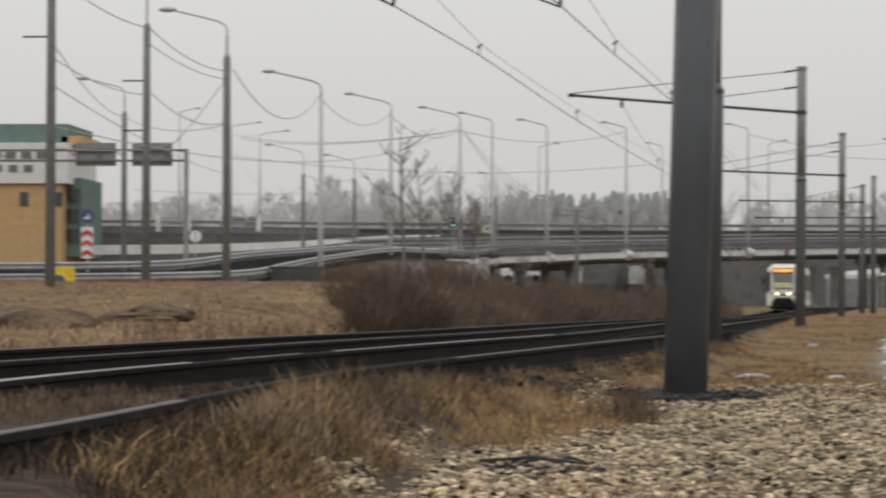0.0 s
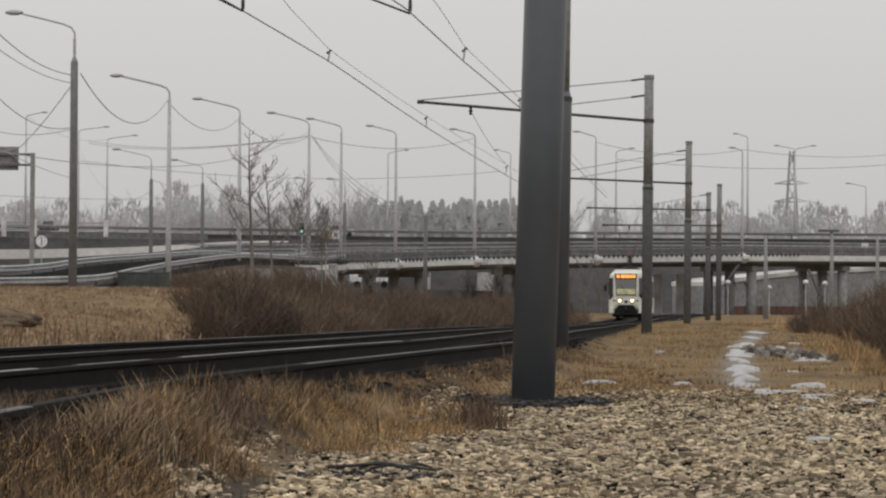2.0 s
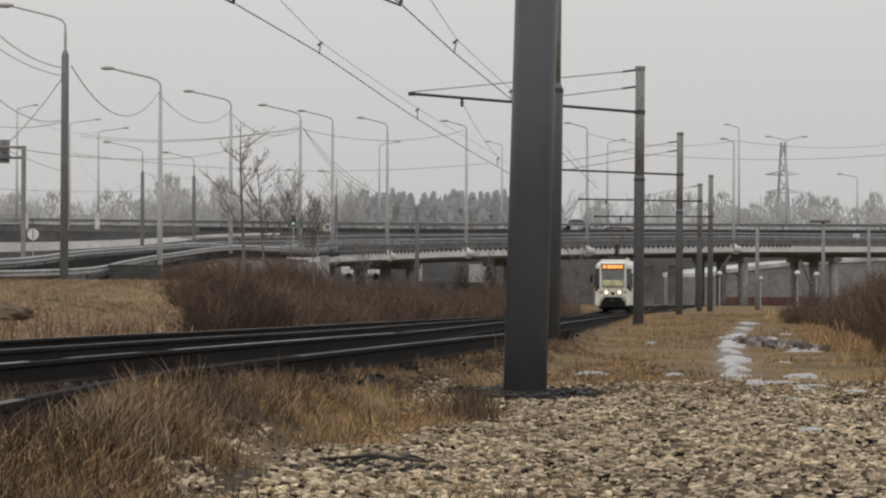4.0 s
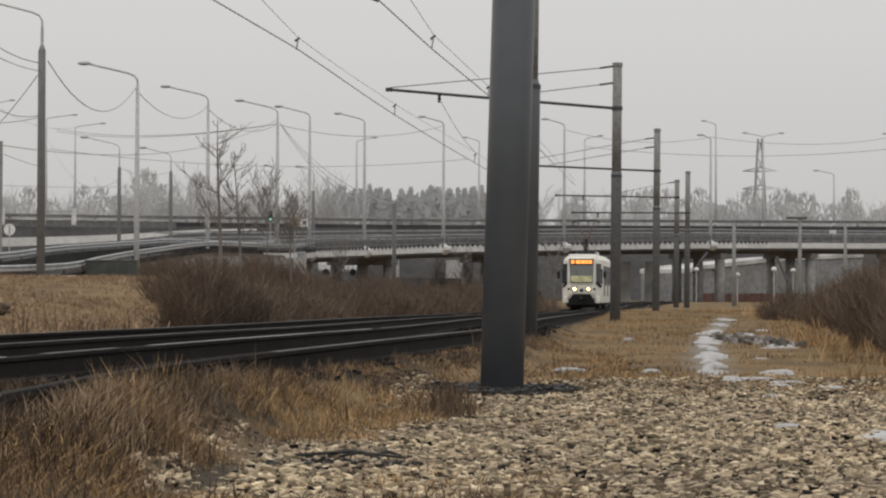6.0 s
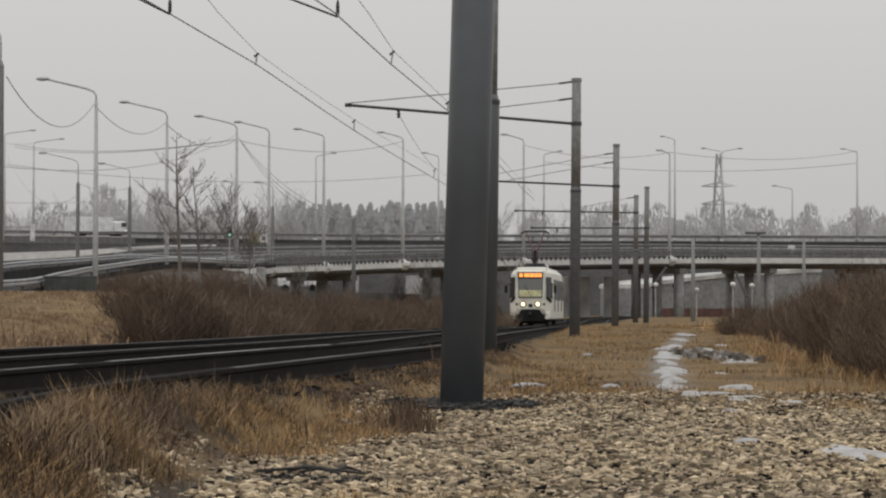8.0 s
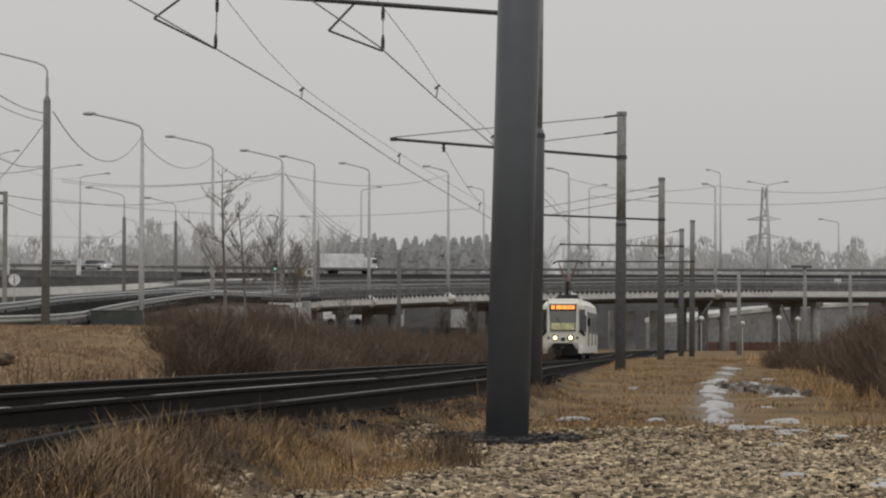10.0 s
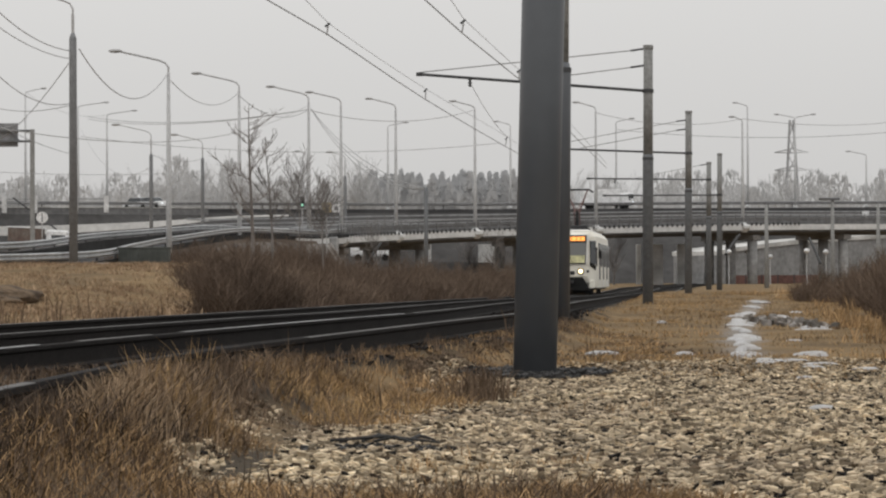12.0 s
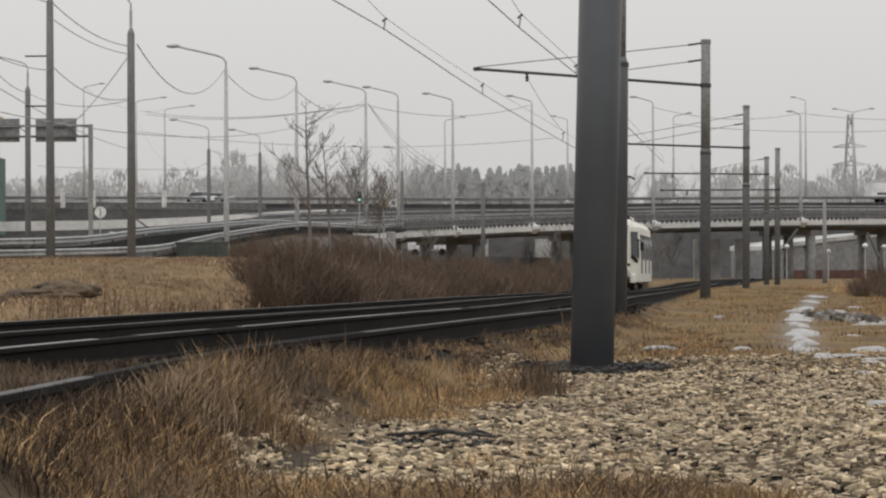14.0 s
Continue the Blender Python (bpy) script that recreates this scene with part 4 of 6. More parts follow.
part("housing", boxes(((0, 0, 1.55), (0.4, 0.25, 0.95)), bevel=0.04), "black", tl)
part("green_lamp", ball(bmesh.new(), (0, -0.14, 1.3), 0.13, 2, (1, 0.4, 1)), "green_on", tl, "lit green lamp", True)
part("red_lamp", ball(bmesh.new(), (0, -0.14, 1.82), 0.12, 2, (1, 0.4, 1)), "letters", tl, "unlit lamp", True)

sg = base("small_plate", (49.8, 289.6, 6.7), "small white plate on the overpass railing", "road sign")
part("post", bar([(0, 0.05, -0.2), (0, 0.05, 1.7)], 0.04, 8), "galvanized", sg)
part("plate", plate(0.8, 0.5, 0.04, (0, 0, 1.5)), "sign_white", sg)

# the trading hall beyond the ramp
bd = base("trading_hall", (-65.32, 280.00, 6.82), "ochre and white trading hall with a dark green upper floor", "building")
part("wall", boxes(((-12.6, 8, 2.3), (38, 16, 9.8)), bevel=0.05), "wall_yellow", bd, "ochre clad wall")
part("banner_wall", boxes(((-12.2, 7.8, 9.3), (38.9, 16.5, 4.6)), bevel=0.05), "wall_white", bd, "white fascia with dark lettering")
part("upper_floor", boxes(((-12.2, 9, 12.7), (38, 14, 2.4)), bevel=0.05), "wall_green", bd, "dark green upper floor")
part("side_block", boxes(((7.0, 9, 3.3), (2.3, 12, 9.0)), bevel=0.05), "wall_green", bd, "dark green glazed corner")
part("cornice", boxes(((7.2, 7, 12.0), (2.6, 10, 1.0)), bevel=0.05), "wall_yellow", bd)
for k in range(5):
    part("window", boxes(((-9.5 + 3.9 * k, -0.05, 5.3), (0.9, 0.3, 1.5)), bevel=0.02), "window", bd)
for z, x0, n, w in ((10.2, -8.0, 8, 1.15), (8.7, -6.0, 6, 0.95)):
    for k in range(n):
        part("lettering", boxes(((x0 + 1.75 * k, -0.5, z), (w, 0.12, 0.75))), "letters", bd)
for k in range(3):
    part("corner_glass", boxes(((7.1, 2.95, 1.2 + 2.3 * k), (1.5, 0.2, 1.5))), "window", bd)

# ---- the foot of the ramp ----
ct = base("steel_container", (-14.48, 125.00, 1.15), "low grey-green ribbed steel container beside a lamp post", "container")
part("body", boxes(((0, 0.6, 0.5), (2.5, 1.0, 1.6)), bevel=0.03), "bin_green", ct)
for k in range(9):
    part("rib", boxes(((-1.16 + 0.29 * k, 0.08, 0.55), (0.07, 0.08, 1.4))), "bin_green", ct)
part("rim", boxes(((0, 0.6, 1.32), (2.6, 1.1, 0.07)), bevel=0.02), "bin_green", ct)
for k, (x, w) in enumerate(((165, 1.2), (190, 1.0), (212, 0.9))):
    sl = link("concrete_slab", boxes(((0, 0, 0.1), (w, 0.7, 0.2)), bevel=0.03), "concrete")
    sl.matrix_basis = Matrix.Translation(((-16.43, 118.00, 1.46), (-15.82, 118.00, 1.43), (-15.29, 118.00, 1.46))[k]) @ pose(0, 0, 0, 0, (6, -8, 3)[k], 20 * k)
    tagged(sl, "broken grey concrete slab lying by the ramp", "slab", "broken slabs")

# ---- under the overpass ----
lower = curve_through([(34.14, 303.00, 3.84), (36.15, 305.00, 4.27), (46.60, 312.00, 5.40), (58.74, 320.00, 6.09)], 4)
lr = link("lower_ramp", strip([(0.3, 0.18), (0.3, -0.3), (-7, -0.3), (-7, 0.18)], lower), "concrete")
tagged(lr, "pale concrete ramp seen beneath the overpass", "road", kind="structure")
lw = link("lower_ramp_wall", strip([(0.1, -0.31), (0.1, -4.5), (-6.8, -4.5), (-6.8, -0.31)], lower), "concrete_dark")
tagged(lw, "stained grey wall under the lower ramp", "wall", kind="structure")
fn = base("red_fence", (0, 0, 0), "red panel fence beneath the overpass, paled for haze", "fence")
x0, x1 = 33.5, 44.5
for k in range(7):
    x = x0 + (x1 - x0) * k / 6
    part("post", boxes(((x, 285, 0.45), (0.1, 0.1, 1.5))), "pole_dark", fn)
    if k < 6:
        part("panel", boxes(((x + 0.92, 285, 0.5), (1.72, 0.05, 1.15)), bevel=0.01), "fence_red", fn)
for foot, top in (((30.75, 262.00, 0.43), (30.76, 262.00, 3.43)), ((34.32, 275.00, 0.53), (34.33, 275.00, 3.50)), ((35.05, 262.00, 0.25), (35.06, 262.00, 2.90)), ((37.10, 250.00, 0.28), (37.11, 250.00, 3.37)), ((40.57, 260.00, 0.55), (40.58, 260.00, 3.35))):
    h = top[2] - foot[2]
    ob = base("globe_lamp", foot, "small white globe lamp on a thin grey post", "lamp", "globe lamps")
    part("post", bar([(0, 0, -0.4), (0, 0, h)], 0.06, 8), "galvanized", ob)
    part("globe", ball(bmesh.new(), (0, 0, h + 0.1), 0.3, 2, (1, 1, 0.85)), "sign_white", ob, "white globe", True)
for foot, top, r in (((22.51, 170.00, 0.08), (22.53, 170.00, 5.74), 0.14), ((25.40, 160.00, -0.42), (25.42, 160.00, 5.77), 0.13), ((28.31, 160.00, -0.42), (28.33, 160.00, 5.49), 0.12)):
    h = top[2] - foot[2]
    ob = base("utility_post", foot, "plain grey utility post before the overpass", "post", "utility posts")
    part("shaft", lathe(bmesh.new(), [(r * 1.2, -0.5), (r * 0.8, h)], sides=12), "pole_light", ob, smooth=True)
    if top[0] > 25 and r == 0.13:
        part("lamp_head", boxes(((-0.2, 0, h + 0.05), (1.3, 0.4, 0.16)), bevel=0.05), "pole_dark", ob)
for a, b in (((32.13, 264.00, 5.35), (30.41, 262.00, 3.73)), ((40.03, 268.00, 5.00), (40.92, 266.00, 2.81)), ((-4.78, 226.00, 4.04), (-6.07, 225.00, 2.76))):
    a, b = Vector(a), Vector(b)
    ob = base("drain_pipe", (0, 0, 0), "dark bent drain pipe under the overpass", "pipe", "drain pipes")
    part("pipe", bar(curve_through([a, a.lerp(b, 0.35) + Vector((0, 0, -0.1)), a.lerp(b, 0.75) + Vector((0, 0, -0.35)), b + Vector((0, 0, -0.5))], 0.3), 0.14, 8), "iron", ob)
ab = base("abutment", (-10.68, 212.00, 2.03), "pale concrete abutment where ramp meets overpass", "abutment", kind="structure")
part("wing_wall", boxes(((-1.0, 2, 0.8), (7.0, 4, 3.2)), bevel=0.1), "pier", ab)
sv = link("service_road", strip([(2.0, 0), (6.0, -3.2), (-12, -3.2), (-7, 0)], [(-22, 258, 2.75), (-8, 260, 2.75), (6, 262, 2.5), (14, 264, 1.2)]), "bank_grey")
tagged(sv, "grey dirt track on a low bank beneath the overpass", "road", kind="structure")
pk = base("van", (-6.5, 261.5, 2.75), "white van parked beneath the overpass", "van")
part("body", boxes(((0, 0, 1.3), (4.4, 1.9, 1.7)), bevel=0.25), "car_white", pk)
part("side_window", boxes(((0.6, -0.96, 1.7), (2.2, 0.06, 0.55)), bevel=0.05), "window", pk)
for x in (-1.4, 1.4):
    part("wheel", disc(0.36, 0.22, (x, -0.85, 0.36)), "rubber", pk)
# The pale slab at x 27.3 stands for a bright gap of sky.
for x, w, z, h in ((24.3, 1.25, 2.1, 4.8), (27.3, 1.6, 2.1, 4.8), (22.3, 0.5, 2.1, 4.8), (-1.0, 1.4, 2.1, 4.8), (5.8, 2.2, 2.1, 4.8)):
    wp = link("wall_pier", boxes(((0, 0, 0), (w, 0.8, h)), bevel=0.05), "concrete")
    wp.matrix_basis = Matrix.Translation((x, 274 if x > 10 else 268, z))
    tagged(wp, "pale rectangular slab beneath the overpass", "pier", "rectangular piers", "structure")
def mound(at, w, l, h, seed):
    bm = bmesh.new()
    bmesh.ops.create_icosphere(bm, subdivisions=4, radius=1.0)
    for v in bm.verts:
        v.co *= 1 + 0.28 * noise.noise(v.co * 1.6 + Vector((seed, 0, 0))) + 0.1 * noise.noise(v.co * 5)
        v.co = Vector((v.co.x * w, v.co.y * l, v.co.z * h))
    ob = link("earth_mound", bm, "earth_dark", None, "", True)
    ob.matrix_basis = Matrix.Translation(at)
    tagged(ob, "low soil mound in the dry grass, shade put into its colour", "mound", "earth mounds")


mound((-9.56, 56.00, 0.51), 0.7, 2.2, 0.22, 1)
mound((-9.40, 52.00, 0.44), 0.8, 1.8, 0.14, 2)
mound((-9.10, 42.00, 0.28), 1.0, 1.8, 0.38, 3)
mound((-10.49, 46.00, 0.36), 0.9, 1.8, 0.3, 4)
# ---- plants ----
rng = np.random.default_rng(7)


def blades(name, xs, ys, heights, mat, label, width=0.006, lean=0.35):
    """Thin bent grass blades rooted at the given places."""
    n = len(xs)
    z = ground_height(xs, ys)
    a = rng.uniform(0, 2 * np.pi, n)
    l = rng.uniform(0.05, lean, n) * heights
    w = width * rng.uniform(0.6, 1.5, n)
    bx, by = np.cos(a) * l, np.sin(a) * l
    c = rng.uniform(0, 2 * np.pi, n)
    px, py = np.cos(c) * w, np.sin(c) * w * 0.4
    v = np.empty((n, 5, 3))
    v[:, 0] = np.stack([xs - px, ys - py, z - 0.02], -1)
    v[:, 1] = np.stack([xs + px, ys + py, z - 0.02], -1)
    v[:, 2] = np.stack([xs + px * 0.8 + bx * 0.35, ys + py * 0.8 + by * 0.35, z + heights * 0.55], -1)
    v[:, 3] = np.stack([xs - px * 0.8 + bx * 0.35, ys - py * 0.8 + by * 0.35, z + heights * 0.55], -1)
    v[:, 4] = np.stack([xs + bx, ys + by, z + heights], -1)
    k = np.arange(n)[:, None] * 5
    f = [tuple(q) for q in (k + np.array([0, 1, 2, 3])).tolist()] + [tuple(q) for q in (k + np.array([3, 2, 4])).tolist()]
    ob = raw(name, v.reshape(-1, 3), f, mat)
    return tagged(ob, label, "grass", kind="stuff")


def patchy(x, y, s):
    return 0.5 + 0.25 * np.sin(x * 2.1 * s + 1.3 * np.sin(y * 0.9 * s)) + 0.25 * np.sin(y * 0.83 * s + 1.7 * np.sin(x * 1.3 * s))


def scatter(n, x0, x1, y0, y1, keep):
    x, y = rng.uniform(x0, x1, n), rng.uniform(y0, y1, n)
    k = keep(x, y)
    return x[k], y[k]


def track_x(y):
    return np.interp(y, TRACK_TABLE[:, 0], TRACK_TABLE[:, 1]) + 1.45


def tufts(n, per, x0, x1, y0, y1, keep, r):
    """Blade roots gathered in tufts."""
    cx, cy = scatter(n, x0, x1, y0, y1, keep)
    k = rng.integers(per // 2, per, len(cx))
    x = np.repeat(cx, k) + rng.normal(0, r, k.sum())
    y = np.repeat(cy, k) + rng.normal(0, r * 1.2, k.sum())
    return x, y, np.repeat(rng.uniform(0.5, 1.25, len(cx)), k)


def near_verge(x, y):
    return (x > track_x(y) + 2.3 + 0.25 * (1 - smooth_step(11.5, 14.5, y))) & ~is_gravel(x + 0.3 * np.sin(y * 3) + 0.1, y) & (rng.uniform(0, 1, len(x)) < (0.12 + 0.88 * patchy(x, y, 1.6) ** 1.5) * (1 - 0.72 * smooth_step(17.5, 21, y)))


# the near verge between gravel and track
x, y, s = tufts(12000, 40, -4.6, 3, 8, 40, lambda x, y: near_verge(x, y) & (rng.uniform(0, 1, len(x)) < 0.1 + 0.9 * smooth_step(2.9, 4.1, x - track_x(y)) + smooth_step(15, 20, y)), 0.05)
blades("dry_grass", x, y, s * rng.uniform(0.03, 0.15, len(x)) * (0.4 + 0.6 * smooth_step(10.2, 12.5, y)) * (1 - 0.6 * smooth_step(18, 25, y)), "straw", "dry straw-coloured grass in tufts beside the gravel", 0.003, 1.5)
x, y, s = tufts(5600, 26, -4.6, 3, 8, 40, near_verge, 0.07)
blades("dead_weeds", x, y, s * rng.uniform(0.05, 0.19, len(x)) * (0.35 + 0.65 * smooth_step(10.2, 12.5, y)) * (1 - 0.6 * smooth_step(18, 25, y)), "straw_dark", "brown dead weeds along the track", 0.0032, 1.7)
x, y, s = tufts(900, 20, -5.2, 3, 12.2, 40, lambda x, y: np.abs(x - track_x(y) - 2.6) < 0.4, 0.06)
blades("dead_weeds", x, y, s * rng.uniform(0.05, 0.13, len(x)), "straw_dark", "brown dead weeds at the edge of the ballast", 0.004, 0.8)
# weeds between the rails of the near track
x, y, s = tufts(1500, 24, -4.6, 1.0, 7.5, 18, lambda x, y: (np.abs(x - track_x(y) - 1.45) < 0.62) & (rng.uniform(0, 1, len(x)) < 1 - smooth_step(12.5, 17, y)), 0.07)
blades("dead_weeds", x, y, s * rng.uniform(0.03, 0.09, len(x)), "straw_dark", "low brown weeds between the rails", 0.0028, 1.4)
x, y, s = tufts(1100, 26, -3.2, 0.0, 7.6, 13.2, lambda x, y: (x > track_x(y) + 2.3) & (x < track_x(y) + 2.85), 0.06)
blades("dead_weeds", x, y, s * rng.uniform(0.03, 0.12, len(x)), "weed_black", "dark weeds on the ballast shoulder", 0.003, 1.5)
# a pale stand of straw beside the gravel
x, y = rng.normal(-1.55, 0.22, 5200), rng.normal(11.9, 0.8, 5200)
k = x > track_x(y) + 2.5
blades("dry_grass", x[k], y[k], rng.uniform(0.04, 0.17, k.sum()), "straw_far", "pale stand of straw beside the gravel", 0.003, 1.2)
# weeds that hide a stretch of the near rail
x, y, s = tufts(1100, 22, -4.6, 1.0, 9, 22, lambda x, y: (np.abs(x - track_x(y) - 2.6) < 0.32) & (rng.uniform(0, 1, len(x)) < smooth_step(11.6, 12.6, y) * (1 - smooth_step(16, 21, y))), 0.06)
blades("dead_weeds", x, y, s * rng.uniform(0.06, 0.17, len(x)), "straw_dark", "brown dead weeds hiding the near rail", 0.003, 1.0)
x, y, s = tufts(60, 60, -2.6, -0.2, 10.2, 16, near_verge, 0.07)
blades("dry_grass", x, y, s * rng.uniform(0.08, 0.24, len(x)), "gold", "orange-brown tufts of dry grass", 0.003, 0.9)
x, y, s = tufts(190, 60, -1.4, 0.3, 14.4, 17.8, lambda x, y: ~is_gravel(x + 0.1 * np.sin(y * 7), y) & (patchy(x + 1, y, 1.9) > 0.4), 0.06)
blades("dry_grass", x, y, s * rng.uniform(0.03, 0.09, len(x)), "gold", "golden matted grass along the gravel's edge", 0.003, 1.5)
x, y = rng.normal(0.30, 0.10, 420), rng.normal(17.3, 0.22, 420)
blades("dead_weeds", x, y, rng.uniform(0.1, 0.3, 420), "straw_dark", "dark clump of dead weeds in the gravel", 0.004, 0.8)
x, y, s = tufts(1500, 22, 0.9, 6.2, 18, 27, lambda x, y: (np.abs(x) < 0.24 * y) & (rng.uniform(0, 1, len(x)) < smooth_step(17, 25, y) * patchy(x, y, 1.1)), 0.08)
blades("dry_grass", x, y, s * rng.uniform(0.015, 0.06, len(x)), "gold", "low golden grass creeping over the gravel edge", 0.004, 1.6)
x, y, s = tufts(420, 26, -1.5, 6, 9, 27, lambda x, y: is_gravel(x, y) & (np.abs(x) < 0.22 * y) & (patchy(x, y, 0.9) > 0.66), 0.06)
blades("dry_grass", x, y, s * rng.uniform(0.03, 0.1, len(x)), "straw", "sparse low dry grass growing through gravel", 0.003, 1.2)
x, y, s = tufts(2600, 46, -3.2, 1.2, 7.6, 12.6, lambda x, y: (rng.uniform(0, 1, len(x)) < 0.2 + 0.8 * smooth_step(-1.9, -1.1, x)) & (x > track_x(y) + 2.6) & ~is_gravel(x + 0.2 * np.sin(y * 3), y), 0.06)
blades("dry_grass", x, y, s * rng.uniform(0.02, 0.1, len(x)), "straw", "matted dry grass in front of the gravel", 0.0025, 1.8)
x, y, s = tufts(1100, 30, -3.2, 0.8, 7.6, 14.0, lambda x, y: (x > track_x(y) + 2.6) & ~is_gravel(x + 0.2 * np.sin(y * 3), y), 0.08)
blades("dead_weeds", x, y, s * rng.uniform(0.04, 0.16, len(x)), "straw_dark", "matted brown weeds in front of the gravel", 0.003, 1.5)
x, y, s = tufts(260, 7, -3.5, 2.5, 11, 36, near_verge, 0.10)
blades("dead_stalk", x, y, s * rng.uniform(0.18, 0.36, len(x)), "straw_dark", "thin upright dead stalks above the grass", 0.004, 0.3)
# the verge along the poles
x, y, s = tufts(9000, 18, 0.5, 22, 24, 120, lambda x, y: (x > track_x(y) + 2.9) & (np.abs(x - np.interp(y, PATH_Y, PATH_X)) > 0.3) & (rng.uniform(0, 1, len(x)) < 0.15 + 0.85 * patchy(x, y, 0.5)), 0.12)
blades("dry_grass", x, y, s * rng.uniform(0.02, 0.1, len(x)) * (0.4 + 0.6 * smooth_step(26, 60, y)), "gold", "short golden dry grass along the pole line", 0.006, 1.6)
x, y, s = tufts(1500, 30, 3, 22, 24, 110, lambda x, y: (x > np.interp(y, (23, 84), (4.0, 12.6))) & (rng.uniform(0, 1, len(x)) < patchy(x, y, 0.8)), 0.14)
blades("dry_grass", x, y, s * rng.uniform(0.1, 0.4, len(x)), "straw", "taller dry grass beside the path and shrubs", 0.008, 0.9)
x, y, s = tufts(1700, 16, 0.5, 22, 24, 100, lambda x, y: (x > track_x(y) + 2.9) & (np.abs(x - np.interp(y, PATH_Y, PATH_X)) > 0.35) & (patchy(x + 3, y, 0.7) > 0.55), 0.14)
blades("dead_weeds", x, y, s * rng.uniform(0.02, 0.13, len(x)), "straw_dark", "brown dead weeds in patches along the pole line", 0.006, 1.3)
x, y, s = tufts(1800, 16, 0.5, 22, 24, 100, lambda x, y: (x > track_x(y) + 2.9) & (np.abs(x - np.interp(y, PATH_Y, PATH_X)) > 0.35) & (patchy(x + 9, y + 4, 0.6) > 0.6), 0.14)
blades("dry_grass", x, y, s * rng.uniform(0.02, 0.12, len(x)), "straw", "pale bleached grass in patches along the pole line", 0.006, 1.3)
# tall pale grass in front of the shrubs
x, y, s = tufts(480, 26, 3.5, 12, 25, 62, lambda x, y: np.abs(x - np.interp(y, (25, 28, 32.5, 38.5, 46, 56), (5.6, 5.8, 6.2, 6.9, 7.9, 9.0))) < 0.35, 0.12)
blades("dry_grass", x, y, s * rng.uniform(0.06, 0.28, len(x)), "straw", "tall straw-coloured grass at the foot of the shrubs", 0.006, 0.7)
# the slope beyond the track
x, y, s = tufts(13000, 18, -34, 2, 18, 112, lambda x, y: (x < track_x(y) - 3.4) & (x > -0.225 * y - 3) & (rng.uniform(0, 1, len(x)) < 0.3 + 0.7 * patchy(x, y, 0.35)), 0.15)
blades("dry_grass", x, y, s * rng.uniform(0.04, 0.17, len(x)), "straw_far", "golden dry grass on the slope beyond the tracks", 0.012, 1.6)
x, y, s = tufts(900, 16, -14, 2, 30, 80, lambda x, y: (np.abs(x - track_x(y) + 4.1) < 0.6), 0.12)
blades("dead_weeds", x, y, s * rng.uniform(0.1, 0.5, len(x)), "straw_dark", "tall dead weeds beyond the tracks", 0.007, 0.5)


def ribbons(verts, faces, a, b, w0, w1, flat=False):
    """A three-sided twig from a to b, or a flat one."""
    d = b - a
    if flat:
        s = d.cross(Vector((0.15, 1, 0.1))).normalized()
        k = len(verts)
        verts += [a - s * w0, a + s * w0, b + s * w1, b - s * w1]
        faces.append((k, k + 1, k + 2, k + 3))
        return
    s = d.cross(Vector((0.3, 1, 0.2))).normalized()
    u = d.cross(s).normalized()
    k = len(verts)
    for p, w in ((a, w0), (b, w1)):
        for t in (0, 2.1, 4.2):
            verts.append(p + (math.cos(t) * s + math.sin(t) * u) * w)
    for j in range(3):
        faces.append((k + j, k + (j + 1) % 3, k + 3 + (j + 1) % 3, k + 3 + j))


def thicket(name, centre, size, stems, mat, label, r=0.009, hang=0.22):
    """A dense shrub of fine upright shoots: stems in one mesh, side twigs in another."""
    stem, twig = ([], []), ([], [])
    cx, cy = centre
    for _ in range(stems):
        a = random.uniform(0, 2 * math.pi)
        q = math.sqrt(random.random())
        x, y = cx + size[0] * q * math.cos(a), cy + size[1] * q * math.sin(a)
        z = float(ground_height(np.array(x), np.array(y)))
        top = size[2] * (1 - 0.45 * q**2.2) * random.uniform(0.35, 1.05) ** 0.8 * (0.85 + 0.45 * noise.noise((x * 1.5, y * 0.4, 1)))
        p = Vector((x, y, z - 0.1))
        tip = Vector((x + (x - cx) * hang * random.random() + random.uniform(-0.3, 0.3), y + random.uniform(-0.4, 0.4), z + top))
        mid = p.lerp(tip, 0.5) + Vector((random.uniform(-0.12, 0.12), 0, 0))
        ribbons(*stem, p, mid, r, r * 0.8)
        ribbons(*stem, mid, tip, r * 0.8, r * 0.3)
        for _ in range(3):
            b = p.lerp(tip, random.uniform(0.25, 0.95))
            ribbons(*twig, b, b + Vector((random.uniform(-0.3, 0.3), random.uniform(-0.3, 0.3), random.uniform(0.12, 0.4))), r * 0.55, r * 0.25, True)
    ob = base(name, (0, 0, 0), label, "shrub", "bare shrubs")
    tagged(raw("stem_mass", *stem, mat, ob), kind="stuff")
    tagged(raw("twig_mass", *twig, mat, ob), kind="stuff")
    return ob


